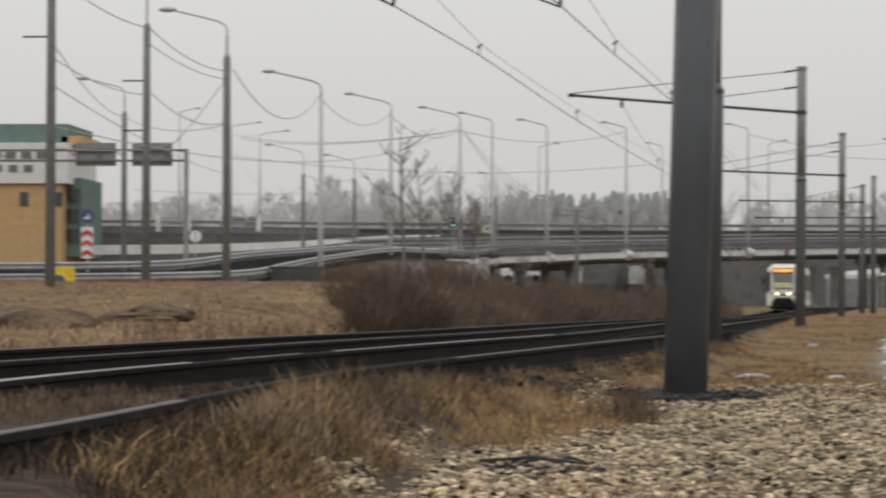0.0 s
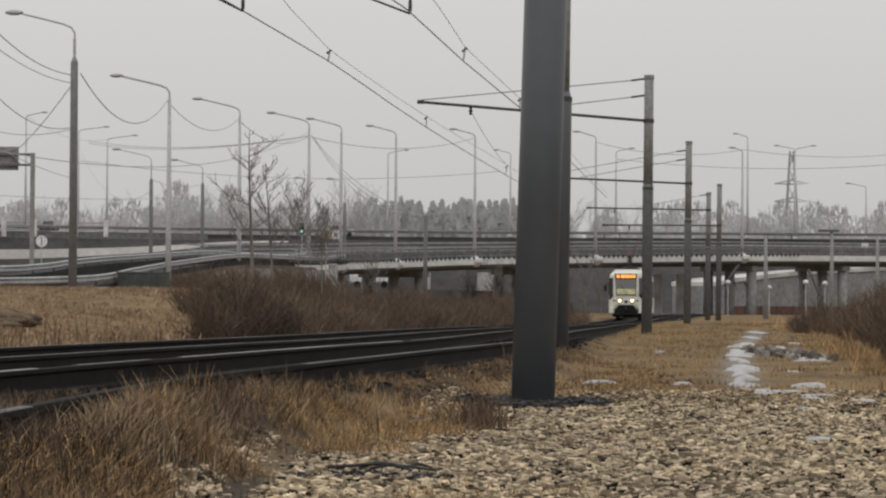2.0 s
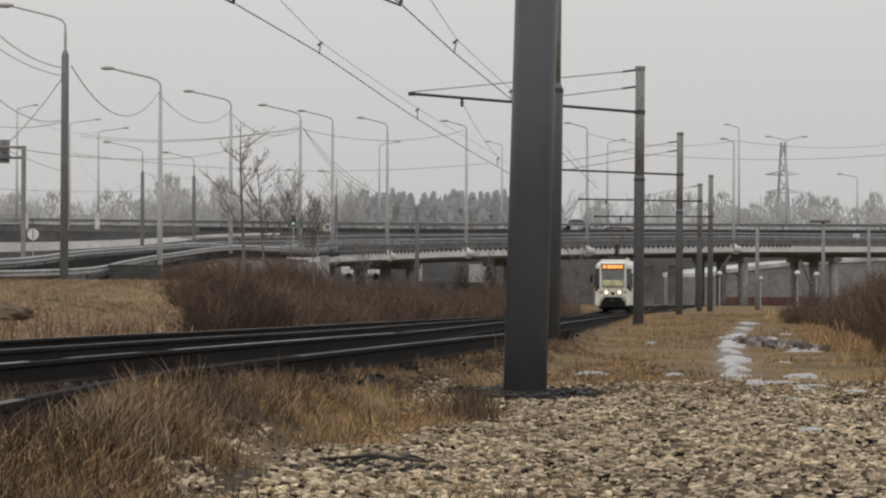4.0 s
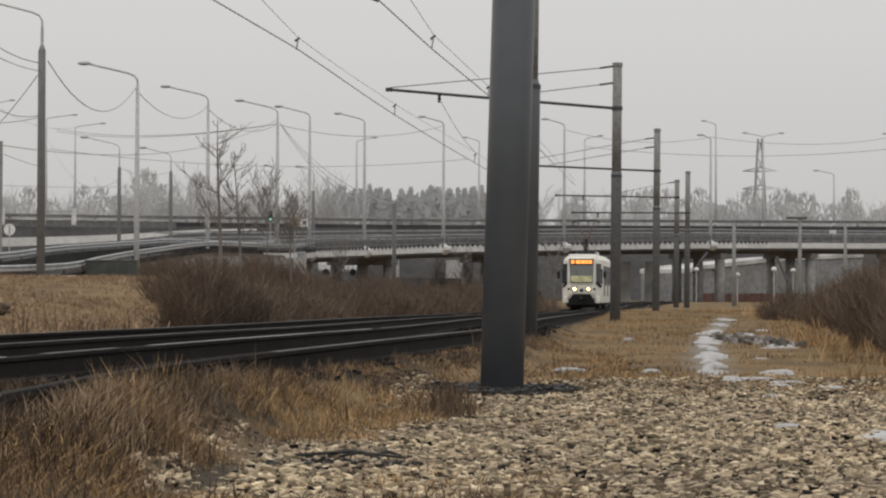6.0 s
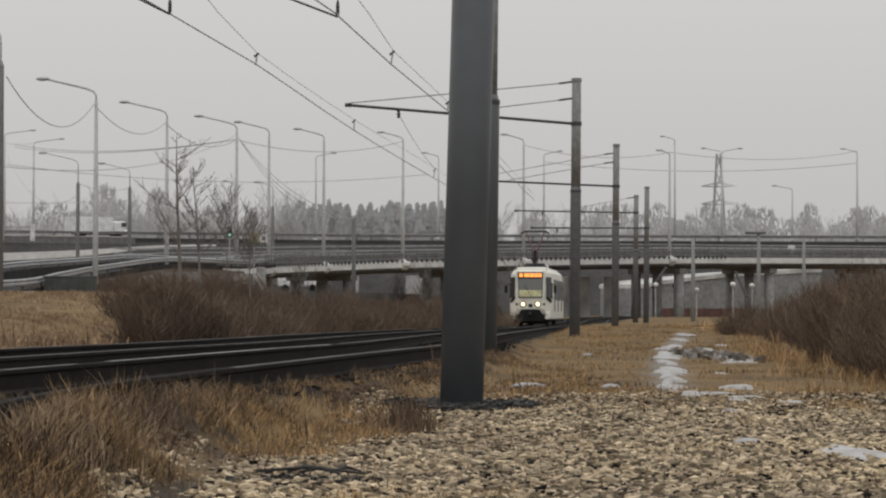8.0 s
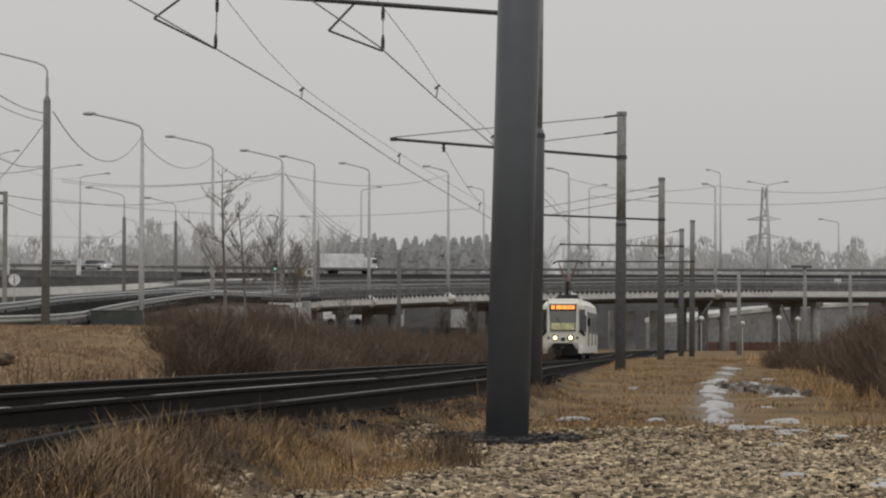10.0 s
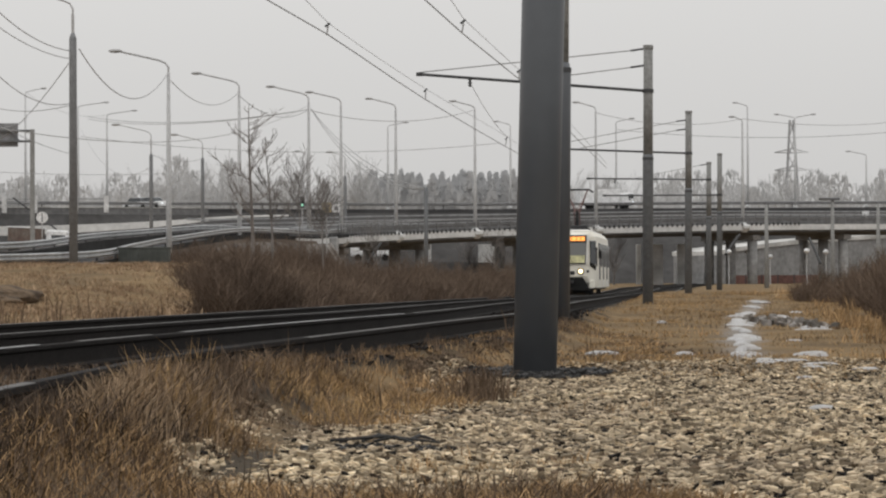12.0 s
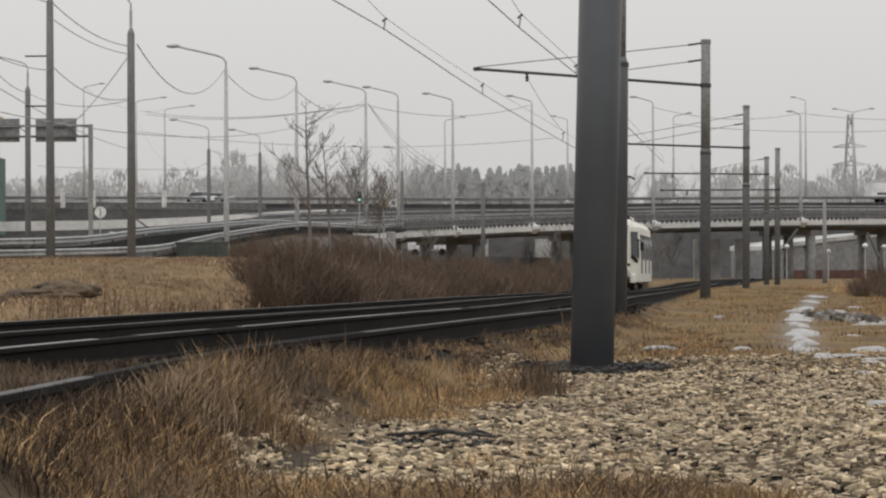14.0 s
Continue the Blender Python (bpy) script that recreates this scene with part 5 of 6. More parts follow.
SHRUBS = [  # middle, half sizes and height, stems
    ((-3.55, 45.5), (0.58, 1.5, 1.55), 1900), ((-3.0, 46.5), (0.5, 1.3, 1.1), 800), ((-4.15, 46), (0.3, 1.0, 0.45), 130), ((-3.1, 53), (0.8, 2, 0.95), 900), ((-2.6, 60), (1.0, 2, 1.0), 1100), ((-1.8, 69), (1.2, 3, 1.1), 1200),
    ((-0.8, 80), (1.4, 3, 1.2), 1300), ((0.6, 92), (1.6, 4, 1.35), 1300), ((2.4, 106), (1.7, 4, 1.5), 1300), ((4.2, 120), (1.8, 4, 1.6), 1100), ((6.4, 138), (2.0, 4, 1.8), 900), ((-6.0, 75), (1.6, 3, 1.5), 900), ((-4.0, 95), (2.6, 4, 2.0), 1300), ((-1.0, 112), (2.6, 4, 2.0), 1300),
    ((12.1, 66), (1.2, 4, 1.75), 2200), ((11.05, 56), (1.2, 4, 1.8), 2600), ((9.65, 46), (1.15, 4, 1.8), 3200), ((8.2, 38.5), (1.1, 3, 1.7), 3600), ((7.35, 32.5), (0.9, 2.4, 1.45), 3400), ((6.75, 28.0), (0.6, 1.6, 1.05), 1600), ((12.25, 80), (0.7, 3, 1.0), 600),
]
SHRUBS += [((-13.0, 140), (2.2, 3, 1.9), 700), ((-11.0, 158), (2.4, 3, 2.6), 800), ((-9.0, 172), (2.4, 3, 2.9), 800), ((-6.5, 186), (2.6, 3, 2.6), 800), ((-3.5, 196), (2.6, 3, 2.2), 700), ((-15.5, 128), (1.6, 3, 1.0), 400)]
for c, s, n in SHRUBS:
    thicket("shrub", (c[0], c[1]), s, n, "twig", "dense leafless brown shrub of fine upright twigs", 0.009 if c[1] > 50 else 0.0055 if c[0] > 0 else 0.007)


def bare_tree(seed, height, depth, spread, trunk, limbs=5, least=0.0, flat=False):
    """A leafless tree: trunk and limbs in one mesh, fine twigs in the other."""
    r = random.Random(seed)
    wood, fine = ([], []), ([], [])

    def grow(p, d, length, w, level):
        store = wood if level < 2 else fine
        steps = 4 if level == 0 else 3
        for k in range(steps):
            q = p + d * (length / steps)
            ribbons(*store, p, q, max(w, least), max(w * 0.82, least), flat and level > 1)
            w *= 0.82
            j = 0.05 if level == 0 else 0.14
            d = (d + Vector((r.uniform(-j, j), r.uniform(-j, j), 0.06))).normalized()
            p = q
            if level < depth and (level > 0 or k >= 1):
                for _ in range(limbs if level == 0 else 2):
                    a = r.uniform(0, 2 * math.pi)
                    side = Vector((math.cos(a), math.sin(a), r.uniform(0.3, 1.0)))
                    grow(p, (d * 0.5 + side * spread).normalized(), length * r.uniform(0.36, 0.55), w * 0.5, level + 1)

    grow(Vector((0, 0, -0.3)), Vector((r.uniform(-0.05, 0.05), 0, 1)), height * 0.78, trunk, 0)
    return wood, fine


def tree(name, at, seed, height, depth, spread, trunk, mat, label, group="bare trees", limbs=5, least=0.012, flat=False, turn=0.0):
    ob = base(name, at, label, "tree", group, turn=turn)
    wood, fine = bare_tree(seed, height, depth, spread, trunk, limbs, least, flat)
    raw("trunk", *wood, mat, ob)
    raw("crown", *fine, mat, ob)
    return ob


def slender_tree(at, seed, height, reach, trunk, mat, label):
    """A tall leafless tree: a straight leader with rising limbs and fine twigs."""
    r = random.Random(seed)
    wood, fine = ([], []), ([], [])
    n = 15
    p, lean = Vector((0, 0, -0.3)), Vector((r.uniform(-0.02, 0.02), 0, 1))
    for k in range(n):
        f = k / n
        w0, w1 = trunk * (1 - f) ** 0.8 + 0.012, trunk * max(1 - f - 1 / n, 0) ** 0.8 + 0.012
        lean = (lean + Vector((r.uniform(-0.07, 0.06), r.uniform(-0.06, 0.06), 0.25))).normalized()
        q = p + lean * (height / n)
        ribbons(*wood, p, q, w0, w1)
        if f > 0.24:
            for _ in range(2):
                a = r.uniform(0, 2 * math.pi)
                length = reach * (1.1 - f) ** 0.6 * r.uniform(0.45, 1.05)
                d = Vector((math.cos(a), math.sin(a), r.uniform(0.25, 0.9))).normalized()
                b, w = p.lerp(q, r.random()), 0.32 * w0
                for j in range(4):
                    e = b + d * (length / 4)
                    ribbons(*wood, b, e, max(w, 0.019), max(w * 0.7, 0.016))
                    w *= 0.7
                    d = (d + Vector((r.uniform(-0.18, 0.18), r.uniform(-0.18, 0.18), 0.16))).normalized()
                    for _ in range(3 if length > 1.3 else 1):
                        g = (d + Vector((r.uniform(-0.9, 0.9), r.uniform(-0.9, 0.9), r.uniform(-0.1, 0.7)))).normalized()
                        t0 = b.lerp(e, r.random())
                        t1 = t0 + g * length * r.uniform(0.16, 0.4)
                        ribbons(*fine, t0, t1, 0.014, 0.010)
                        for _ in range(2):
                            h = t0.lerp(t1, r.uniform(0.3, 0.9))
                            ribbons(*fine, h, h + (g + Vector((r.uniform(-0.8, 0.8), r.uniform(-0.8, 0.8), r.uniform(0, 0.6)))).normalized() * length * 0.2, 0.010, 0.007)
                    b = e
        p = q
    ob = base("bare_tree", at, label, "tree", "bare trees")
    raw("trunk", *wood, mat, ob)
    raw("crown", *fine, mat, ob)


slender_tree((-10.86, 150.00, 1.69), 8, 10.0, 3.5, 0.14, "bark", "tall young leafless tree with a thin crown beside the ramp")
slender_tree((-10.05, 156.00, 2.07), 13, 8.0, 2.6, 0.085, "bark_mid", "young leafless tree with a thin crown beside the ramp")
tree("bare_tree", (-6.61, 150.00, 1.69), 14, 4.6, 3, 0.6, 0.06, "bark_mid", "small leafless tree among the shrubs")
tree("bare_tree", (-9.68, 180.00, 2.66), 15, 6.0, 3, 0.6, 0.06, "bark_mid", "small leafless tree among the shrubs")
# woods beyond the highway, haze put into their pale bark colour
kinds = [tree("far_tree", (0, 0, -500 - k), 40 + k, 17.0, 3, 0.42, 0.18, "bark_far", "leafless tree beyond the highway, paled to imitate haze", "distant trees", 5, 0.035, True) for k in range(4)]
for k, ob in enumerate(kinds):
    # the finest twigs, gathered in clumps through the crown
    g = np.random.default_rng(90 + k)
    n, clumps = 2000, 24
    h = g.uniform(0.35, 0.97, clumps)
    spread = 4.6 * np.sqrt(np.clip(1 - ((h - 0.55) / 0.48) ** 2, 0.05, 1))
    a = g.uniform(0, 2 * np.pi, clumps)
    q = np.sqrt(g.uniform(0, 1, clumps))
    mids = np.stack([spread * q * np.cos(a), spread * q * np.sin(a), 17 * h], -1)
    c = mids[g.integers(0, clumps, n)] + g.normal(0, (0.95, 0.95, 1.1), (n, 3))
    d = g.normal(0, 0.28, (n, 3)) + np.array((0, 0, 0.3))
    w = np.stack([np.full(n, 0.022), np.zeros(n), g.uniform(-0.012, 0.012, n)], -1)
    v = np.stack([c - d - w, c - d + w, c + d + w * 0.6, c + d - w * 0.6], 1).reshape(-1, 3)
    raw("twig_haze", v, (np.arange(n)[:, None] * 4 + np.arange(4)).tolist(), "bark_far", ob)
spots = []
for k in range(150):
    u = -400 + 2300 * (k + rng.uniform(0, 1)) / 150
    d = rng.uniform(400, 460)
    dens = 0.88 if 290 < u < 450 else 0.82 if 640 < u < 940 else 0.76
    if 655 < u < 960 and k % 9:
        continue
    spots.append((u, d, dens * rng.uniform(0.75, 1.1)))
for j, (u, d, s) in enumerate(spots):
    tx = (u - 784) / 4446 * d
    m = pose(tx, d, float(ground_height(np.array(tx), np.array(d))), 0, 0, rng.uniform(0, 360)) @ Matrix.Diagonal((s, s, s, 1))
    if j < 4:
        kinds[j].matrix_basis = m
    else:
        c = copy_thing(kinds[j % 4], m)
        c.scale = (s, s, s)

# a far belt of evergreens; haze put into pale colour and evenly facing leaves
v = []
for k in range(150):
    u = rng.uniform(640, 985)
    d = rng.uniform(490, 540)
    top = 21.5 * rng.uniform(0.84, 1.04) * d / 500
    w = rng.uniform(3.0, 5.5)
    tx = (u - 784) / 4446 * d
    n = 760
    h = rng.uniform(0, 1, n) ** 0.8
    r = w * (1.02 - h) ** 0.7 * np.sqrt(rng.uniform(0, 1, n))
    a = rng.uniform(0, 2 * np.pi, n)
    c = np.stack([tx + r * np.cos(a), d + r * np.sin(a), top * h], -1)
    e, g = rng.normal(0, (0.2, 0.008, 0.3), (n, 3)), rng.normal(0, (0.2, 0.008, 0.3), (n, 3))
    v.append(np.stack([c - e, c + g, c + e, c - g], 1).reshape(-1, 3))
v = np.concatenate(v)
f = np.arange(len(v)).reshape(-1, 4).tolist()
tagged(raw("distant_wood", v, f, "needle_far"), "dense evergreen wood beyond the highway, haze in its colour", "wood", kind="stuff")

# leafless woods on either side of it, a soft mass of fine upright twigs
v = []
for k in range(210):
    u = rng.uniform(-420, 650) if k < 115 else rng.uniform(970, 1850)
    d = rng.uniform(470, 540)
    top = rng.uniform(12.5, 20.5) * (1.28 if 280 < u < 460 else 1.08) * d / 500
    w = rng.uniform(3.2, 5.6)
    tx = (u - 784) / 4446 * d
    n = 720
    h = rng.uniform(0.0, 1, n) ** 0.85
    r = w * np.sqrt(np.clip(1.02 - ((h - 0.45) / 0.56) ** 2, 0.03, 1)) * np.sqrt(rng.uniform(0, 1, n))
    a = rng.uniform(0, 2 * np.pi, n)
    c = np.stack([tx + r * np.cos(a), d + r * np.sin(a), top * h], -1)
    e, g = rng.normal(0, (0.11, 0.008, 0.42), (n, 3)), rng.normal(0, (0.11, 0.008, 0.42), (n, 3))
    v.append(np.stack([c - e, c + g, c + e, c - g], 1).reshape(-1, 3))
v = np.concatenate(v)
f = np.arange(len(v)).reshape(-1, 4).tolist()
tagged(raw("distant_wood", v, f, "bark_far"), "leafless woods beyond the highway, paled to imitate haze", "wood", kind="stuff")

# young trees beneath and before the overpass
for k in range(16):
    u, d = rng.uniform(560, 1110), rng.uniform(215, 285)
    tree("bare_tree", ((u - 784) / 4446 * d, d, 0.1), 60 + k, rng.uniform(3.4, 5.0) if u > 700 else 5.5, 2, 0.5, 0.09, "bark_mid", "thin leafless tree beneath the overpass")

# ---- crushed stone ----
def stones(name, xs, ys, sizes, mat, label, lift=0.3, category="gravel"):
    n = len(xs)
    cube = np.array([(-1, -1, -1), (1, -1, -1), (1, 1, -1), (-1, 1, -1), (-1, -1, 1), (1, -1, 1), (1, 1, 1), (-1, 1, 1)]) * 0.72
    quad = np.array([(0, 3, 2, 1), (4, 5, 6, 7), (0, 1, 5, 4), (1, 2, 6, 5), (2, 3, 7, 6), (3, 0, 4, 7)])
    jit = cube[None] * rng.uniform(0.65, 1.2, (n, 8, 1)) + rng.normal(0, 0.15, (n, 8, 3))
    sc = sizes[:, None] * rng.uniform(0.6, 1.3, (n, 3)) * np.array([1, 1, 0.7])
    jit = jit * sc[:, None, :]
    a = rng.uniform(0, 2 * np.pi, n)
    ca, sa = np.cos(a)[:, None], np.sin(a)[:, None]
    tilt = rng.uniform(-0.35, 0.35, n)[:, None]
    X = jit[:, :, 0] * ca - jit[:, :, 1] * sa
    Y = jit[:, :, 0] * sa + jit[:, :, 1] * ca
    Z = jit[:, :, 2] + tilt * X
    v = np.stack([X + xs[:, None], Y + ys[:, None], Z + (ground_height(xs, ys) + lift * sizes)[:, None]], -1)
    f = (quad[None] + 8 * np.arange(n)[:, None, None]).reshape(-1, 4)
    return tagged(raw(name, v.reshape(-1, 3), [tuple(q) for q in f.tolist()], mat), label, category, kind="stuff")


x, y = scatter(135000, -2.2, 6.2, 7.5, 27, lambda x, y: is_gravel(x + 0.2 * np.sin(y * 3.1) + rng.normal(0, 0.12, len(x)), y + rng.normal(0, 0.3, len(x))) & (x > track_x(y) + 2.85) & (x < 0.235 * y + 0.5) & (x > -0.25 * y) & (rng.uniform(0, 1, len(x)) < 1 - 0.85 * smooth_step(16.5, 24, y) * (0.35 + 0.65 * patchy(x, y, 0.8))))
stones("gravel", x, y, rng.uniform(0.010, 0.0235, len(x)) * rng.choice([0.8, 1, 1.35], len(x)), "stone", "loose pale crushed limestone gravel", 0.5)
x, y = scatter(26000, -9, 9, 8, 60, lambda x, y: (np.abs(x - track_x(y)) < 2.55 + rng.normal(0, 0.1, len(x))) & ((x - track_x(y) < 0.8) | (rng.uniform(0, 1, len(x)) < smooth_step(12, 19, y))))
stones("ballast", x, y, rng.uniform(0.02, 0.04, len(x)), "ballast", "dark oil-stained ballast between the rails", 0.2)
# Dark stones add dark spots and deepen the painted shade between pale ones.
x, y = scatter(7500, -1.2, 5.5, 8, 25, lambda x, y: is_gravel(x, y) & (x < 0.235 * y + 0.5))
stones("dark_gravel", x, y, rng.uniform(0.012, 0.026, len(x)), "ballast", "scattered dark stones among the gravel", 0.55)
x, y = scatter(17000, -1.6, 5.8, 7.5, 26, lambda x, y: is_gravel(x, y) & (x < 0.235 * y + 0.5) & (rng.uniform(0, 1, len(x)) < 0.35 + 0.65 * patchy(x, y, 1.3)))
stones("brown_gravel", x, y, rng.uniform(0.011, 0.024, len(x)), "stone_brown", "earthy brown stones mixed into the gravel", 0.6)
x, y = scatter(30000, -2.6, 1.2, 9.5, 24, lambda x, y: (np.abs(x - np.interp(y, GRAVEL_Y, GRAVEL_X) + 0.15) < 0.25) & (x > track_x(y) + 2.9))
stones("gravel", x, y, rng.uniform(0.010, 0.024, len(x)), "stone", "pale stones along the edge of the grass", 0.35)
x, y = scatter(50000, -2.6, 1.2, 9.5, 24, lambda x, y: (np.abs(x - np.interp(y, GRAVEL_Y, GRAVEL_X) + 0.22) < 0.3) & (x > track_x(y) + 2.8))
stones("gravel", x, y, rng.uniform(0.010, 0.024, len(x)), "stone_brown", "earthy stones along the edge of the grass", 0.35)
x, y = scatter(12000, -3.6, 3, 11, 38, lambda x, y: (x > track_x(y) + 2.7) & ~is_gravel(x, y) & (patchy(x, y, 1.1) > 0.45) & (rng.uniform(0, 1, len(x)) < 0.35 + 0.65 * smooth_step(17, 20, y) * (x < 0.05 * y)))
stones("gravel", x, y, rng.uniform(0.012, 0.026, len(x)), "stone_brown", "earthy stones strewn through the verge", 0.3)
a, q = rng.uniform(0, 2 * np.pi, 2300), np.sqrt(rng.uniform(0.08, 1.15, 2300))
x, y = 0.88 + 0.6 * q * np.cos(a), 21.7 + 0.95 * q * np.sin(a)
stones("asphalt_crumbs", x, y, rng.uniform(0.018, 0.058, 2300), "clod", "black crumbs of asphalt round the pole foot", 0.4, "rubble")
x, y = rng.normal(-0.28, 0.17, 160), rng.normal(12.4, 0.06, 160)
stones("asphalt_crumbs", x, y, rng.uniform(0.012, 0.035, 160), "clod", "black crumbs and twigs lying on the gravel", 0.4, "rubble")


bm = bmesh.new()
for a, b in (((-0.52, 12.5), (0.02, 12.32)), ((-0.36, 12.44), (-0.2, 12.6)), ((-0.3, 12.42), (-0.1, 12.3)), ((-0.15, 12.38), (0.0, 12.5))):
    tube(bm, [(a[0], a[1], 0.05), ((a[0] + b[0]) / 2, (a[1] + b[1]) / 2, 0.075), (b[0], b[1], 0.05)], [0.008, 0.01, 0.005], 6)
br = link("fallen_branch", bm, "clod")
tagged(br, "black wet fallen branch lying on the gravel", "branch")

# ---- snow patches ----
def snow_patch(at, w, l, seed):
    r = random.Random(seed)
    bm = bmesh.new()
    n = 22
    ph = [r.uniform(0, 6.28) for _ in range(4)]
    z = float(ground_height(np.array(at[0]), np.array(at[1])))
    rings = []
    for s, up in ((1.0, -0.02), (0.9, 0.015), (0.5, 0.035), (0.08, 0.04)):
        ring = []
        for k in range(n):
            a = 2 * math.pi * k / n
            q = s * (1 + 0.3 * math.sin(2 * a + ph[0]) + 0.28 * math.sin(3 * a + ph[1]) + 0.2 * math.sin(5 * a + ph[2]) + 0.07 * math.sin(9 * a + ph[3]))
            ring.append(bm.verts.new((w / 2 * q * math.cos(a), l / 2 * q * math.sin(a), up)))
        rings.append(ring)
    for q, p in zip(rings, rings[1:]):
        for k in range(n):
            bm.faces.new((q[k], q[(k + 1) % n], p[(k + 1) % n], p[k]))
    bm.faces.new(rings[-1])
    ob = link("snow_patch", bm, "snow", None, "", True)
    ob.matrix_basis = pose(at[0], at[1], z)
    return tagged(ob, "thin patch of old melting snow on the trodden path", "snow", "snow patches")


SNOW = [  # place, width, length
    ((4.12, 27.3), 0.50, 0.9), ((3.97, 23.0), 0.30, 0.45), ((4.80, 33.5), 0.26, 0.7), ((6.25, 41.5), 0.6, 1.6), ((6.55, 43.5), 0.4, 1.2), ((7.41, 53.8), 0.26, 1.4), ((9.28, 64.5), 0.4, 2.0),
    ((1.86, 28.0), 0.38, 0.6), ((2.72, 27.3), 0.19, 0.4), ((4.23, 46.8), 0.17, 0.8), ((2.44, 15.85), 0.24, 0.16), ((2.89, 14.60), 0.42, 2.6), ((3.10, 21.0), 0.2, 0.25), ((3.55, 25.0), 0.45, 0.5), ((3.75, 24.2), 0.4, 0.35), ((3.5, 23.4), 0.3, 0.25),
]
for k, (at, w, l) in enumerate(SNOW):
    snow_patch(at, w * 0.85, l * 0.7, k)
# broken ridges of trodden snow down the path
way = random.Random(31)
y = 24.6
while y < 86:
    w = 0.40 * way.uniform(0.45, 1.0) * (1.15 if y < 28 else 1.0)
    l = way.uniform(0.016, 0.034) * y * (1 + y / 60)
    x = float(np.interp(y, PATH_Y, PATH_X)) + way.uniform(-0.07, 0.07)
    snow_patch((x, y), w, l * 0.8, way.randint(0, 9999))
    y += l * way.uniform(0.95, 1.8)
x, y = rng.normal(6.75, 0.26, 190), rng.normal(47.5, 1.6, 190)
stones("rubble", x, y, rng.uniform(0.04, 0.13, 190), "rubble", "grey broken rubble with snow beside the path", 0.5, "rubble")

# ---- the tram ----
def tram_car():
    L, W, H = 15.0, 2.5, 3.2
    ob = base("tram", (0, 0, 0), "cream-white tram with lit headlights and orange route display", "tram")
    # body: floor line 0.35, runs along +y from its nose at y = 0
    def ring(y, half, z0, z1, cut=0.22):
        return [(-half, y, z0), (-half, y, 1.2), (-half * 0.995, y, 2.3), (-half * 0.94, y, z1 - cut), (-half * 0.78, y, z1), (half * 0.78, y, z1), (half * 0.94, y, z1 - cut), (half * 0.995, y, 2.3), (half, y, 1.2), (half, y, z0)]
    bm = bmesh.new()
    rows = []
    for y, half, z0, z1 in ((0.0, 0.80, 0.86, 3.04), (0.1, 0.88, 0.62, 3.12), (0.62, 1.16, 0.38, 3.18), (1.3, W / 2, 0.36, H), (L - 1.6, W / 2, 0.36, H), (L - 0.4, 1.12, 0.36, 3.06), (L, 0.95, 0.5, 2.9)):
        rows.append([bm.verts.new(v) for v in ring(y, half, z0, z1)])
    n = len(rows[0])
    for q, r in zip(rows, rows[1:]):
        for k in range(n):
            bm.faces.new((q[k], q[(k + 1) % n], r[(k + 1) % n], r[k]))
    bm.faces.new(rows[0])
    bm.faces.new(rows[-1])
    part("body", bm, "tram_cream", ob, "cream painted body shell")
    part("roof", boxes(((0, L / 2, H + 0.05), (1.7, L - 1.6, 0.16)), bevel=0.06), "tram_white", ob, "pale roof deck")
    part("roof_box", boxes(((0.1, 3.0, H + 0.24), (1.1, 1.3, 0.28)), bevel=0.04), "tram_grey", ob)
    part("roof_box", boxes(((0.0, 6.5, H + 0.22), (1.3, 2.2, 0.24)), bevel=0.04), "tram_white", ob)
    # front
    def panel(y, thick, *corners):
        """An upright plate from its (x, z) corners."""
        bm = bmesh.new()
        front = [bm.verts.new((x, y, z)) for x, z in corners]
        rear = [bm.verts.new((x, y + thick, z)) for x, z in corners]
        bm.faces.new(front)
        bm.faces.new(rear)
        for j in range(len(corners)):
            k = (j + 1) % len(corners)
            bm.faces.new((front[j], front[k], rear[k], rear[j]))
        return bm

    part("windscreen_surround", panel(-0.05, 0.12, (-0.84, 3.06), (0.84, 3.06), (0.80, 2.0), (0.72, 1.52), (-0.72, 1.52), (-0.80, 2.0)), "tram_white", ob, "white moulded windscreen surround")
    part("windscreen_frame", panel(-0.07, 0.05, (-0.74, 3.02), (0.74, 3.02), (0.68, 1.56), (-0.68, 1.56)), "rubber", ob)
    part("windscreen", panel(-0.09, 0.04, (-0.70, 2.66), (0.70, 2.66), (0.65, 1.60), (-0.65, 1.60)), "windscreen", ob, "large one-piece windscreen")
    part("wiper", bar([(0.05, -0.11, 1.62), (-0.34, -0.11, 2.3)], 0.016, 5), "rubber", ob)
    part("dashboard_board", panel(-0.115, 0.02, (-0.64, 2.0), (0.64, 2.0), (0.62, 1.63), (-0.62, 1.63)), "curtain", ob, "pale yellow board behind the windscreen")
    d = part("route_display", boxes(((0, -0.08, 2.85), (1.42, 0.06, 0.32)), bevel=0.02), "black", ob, "dark display box")
    for x, w in ((-0.53, 0.2), (-0.2, 0.3), (0.1, 0.24), (0.34, 0.18), (0.55, 0.18)):
        part("lit_text", boxes(((x, -0.118, 2.85), (w, 0.02, 0.21))), "sign_on", d, "orange lit characters")
    for s in (-1, 1):
        hl = part("headlight_housing", lathe(bmesh.new(), [(0.16, 0), (0.18, 0.05), (0.15, 0.08)], sides=14), "tram_grey", ob)
        hl.matrix_basis = pose(s * 0.42, 0.0, 1.20, 90)
        g = part("headlight", ball(bmesh.new(), (0, 0, 0.07), 0.115, 2, (1, 1, 0.5)), "lamp_on", hl, "bright warm headlight", True)
        part("indicator", boxes(((s * 0.78, -0.0, 1.2), (0.12, 0.06, 0.12))), "tram_grey", ob)
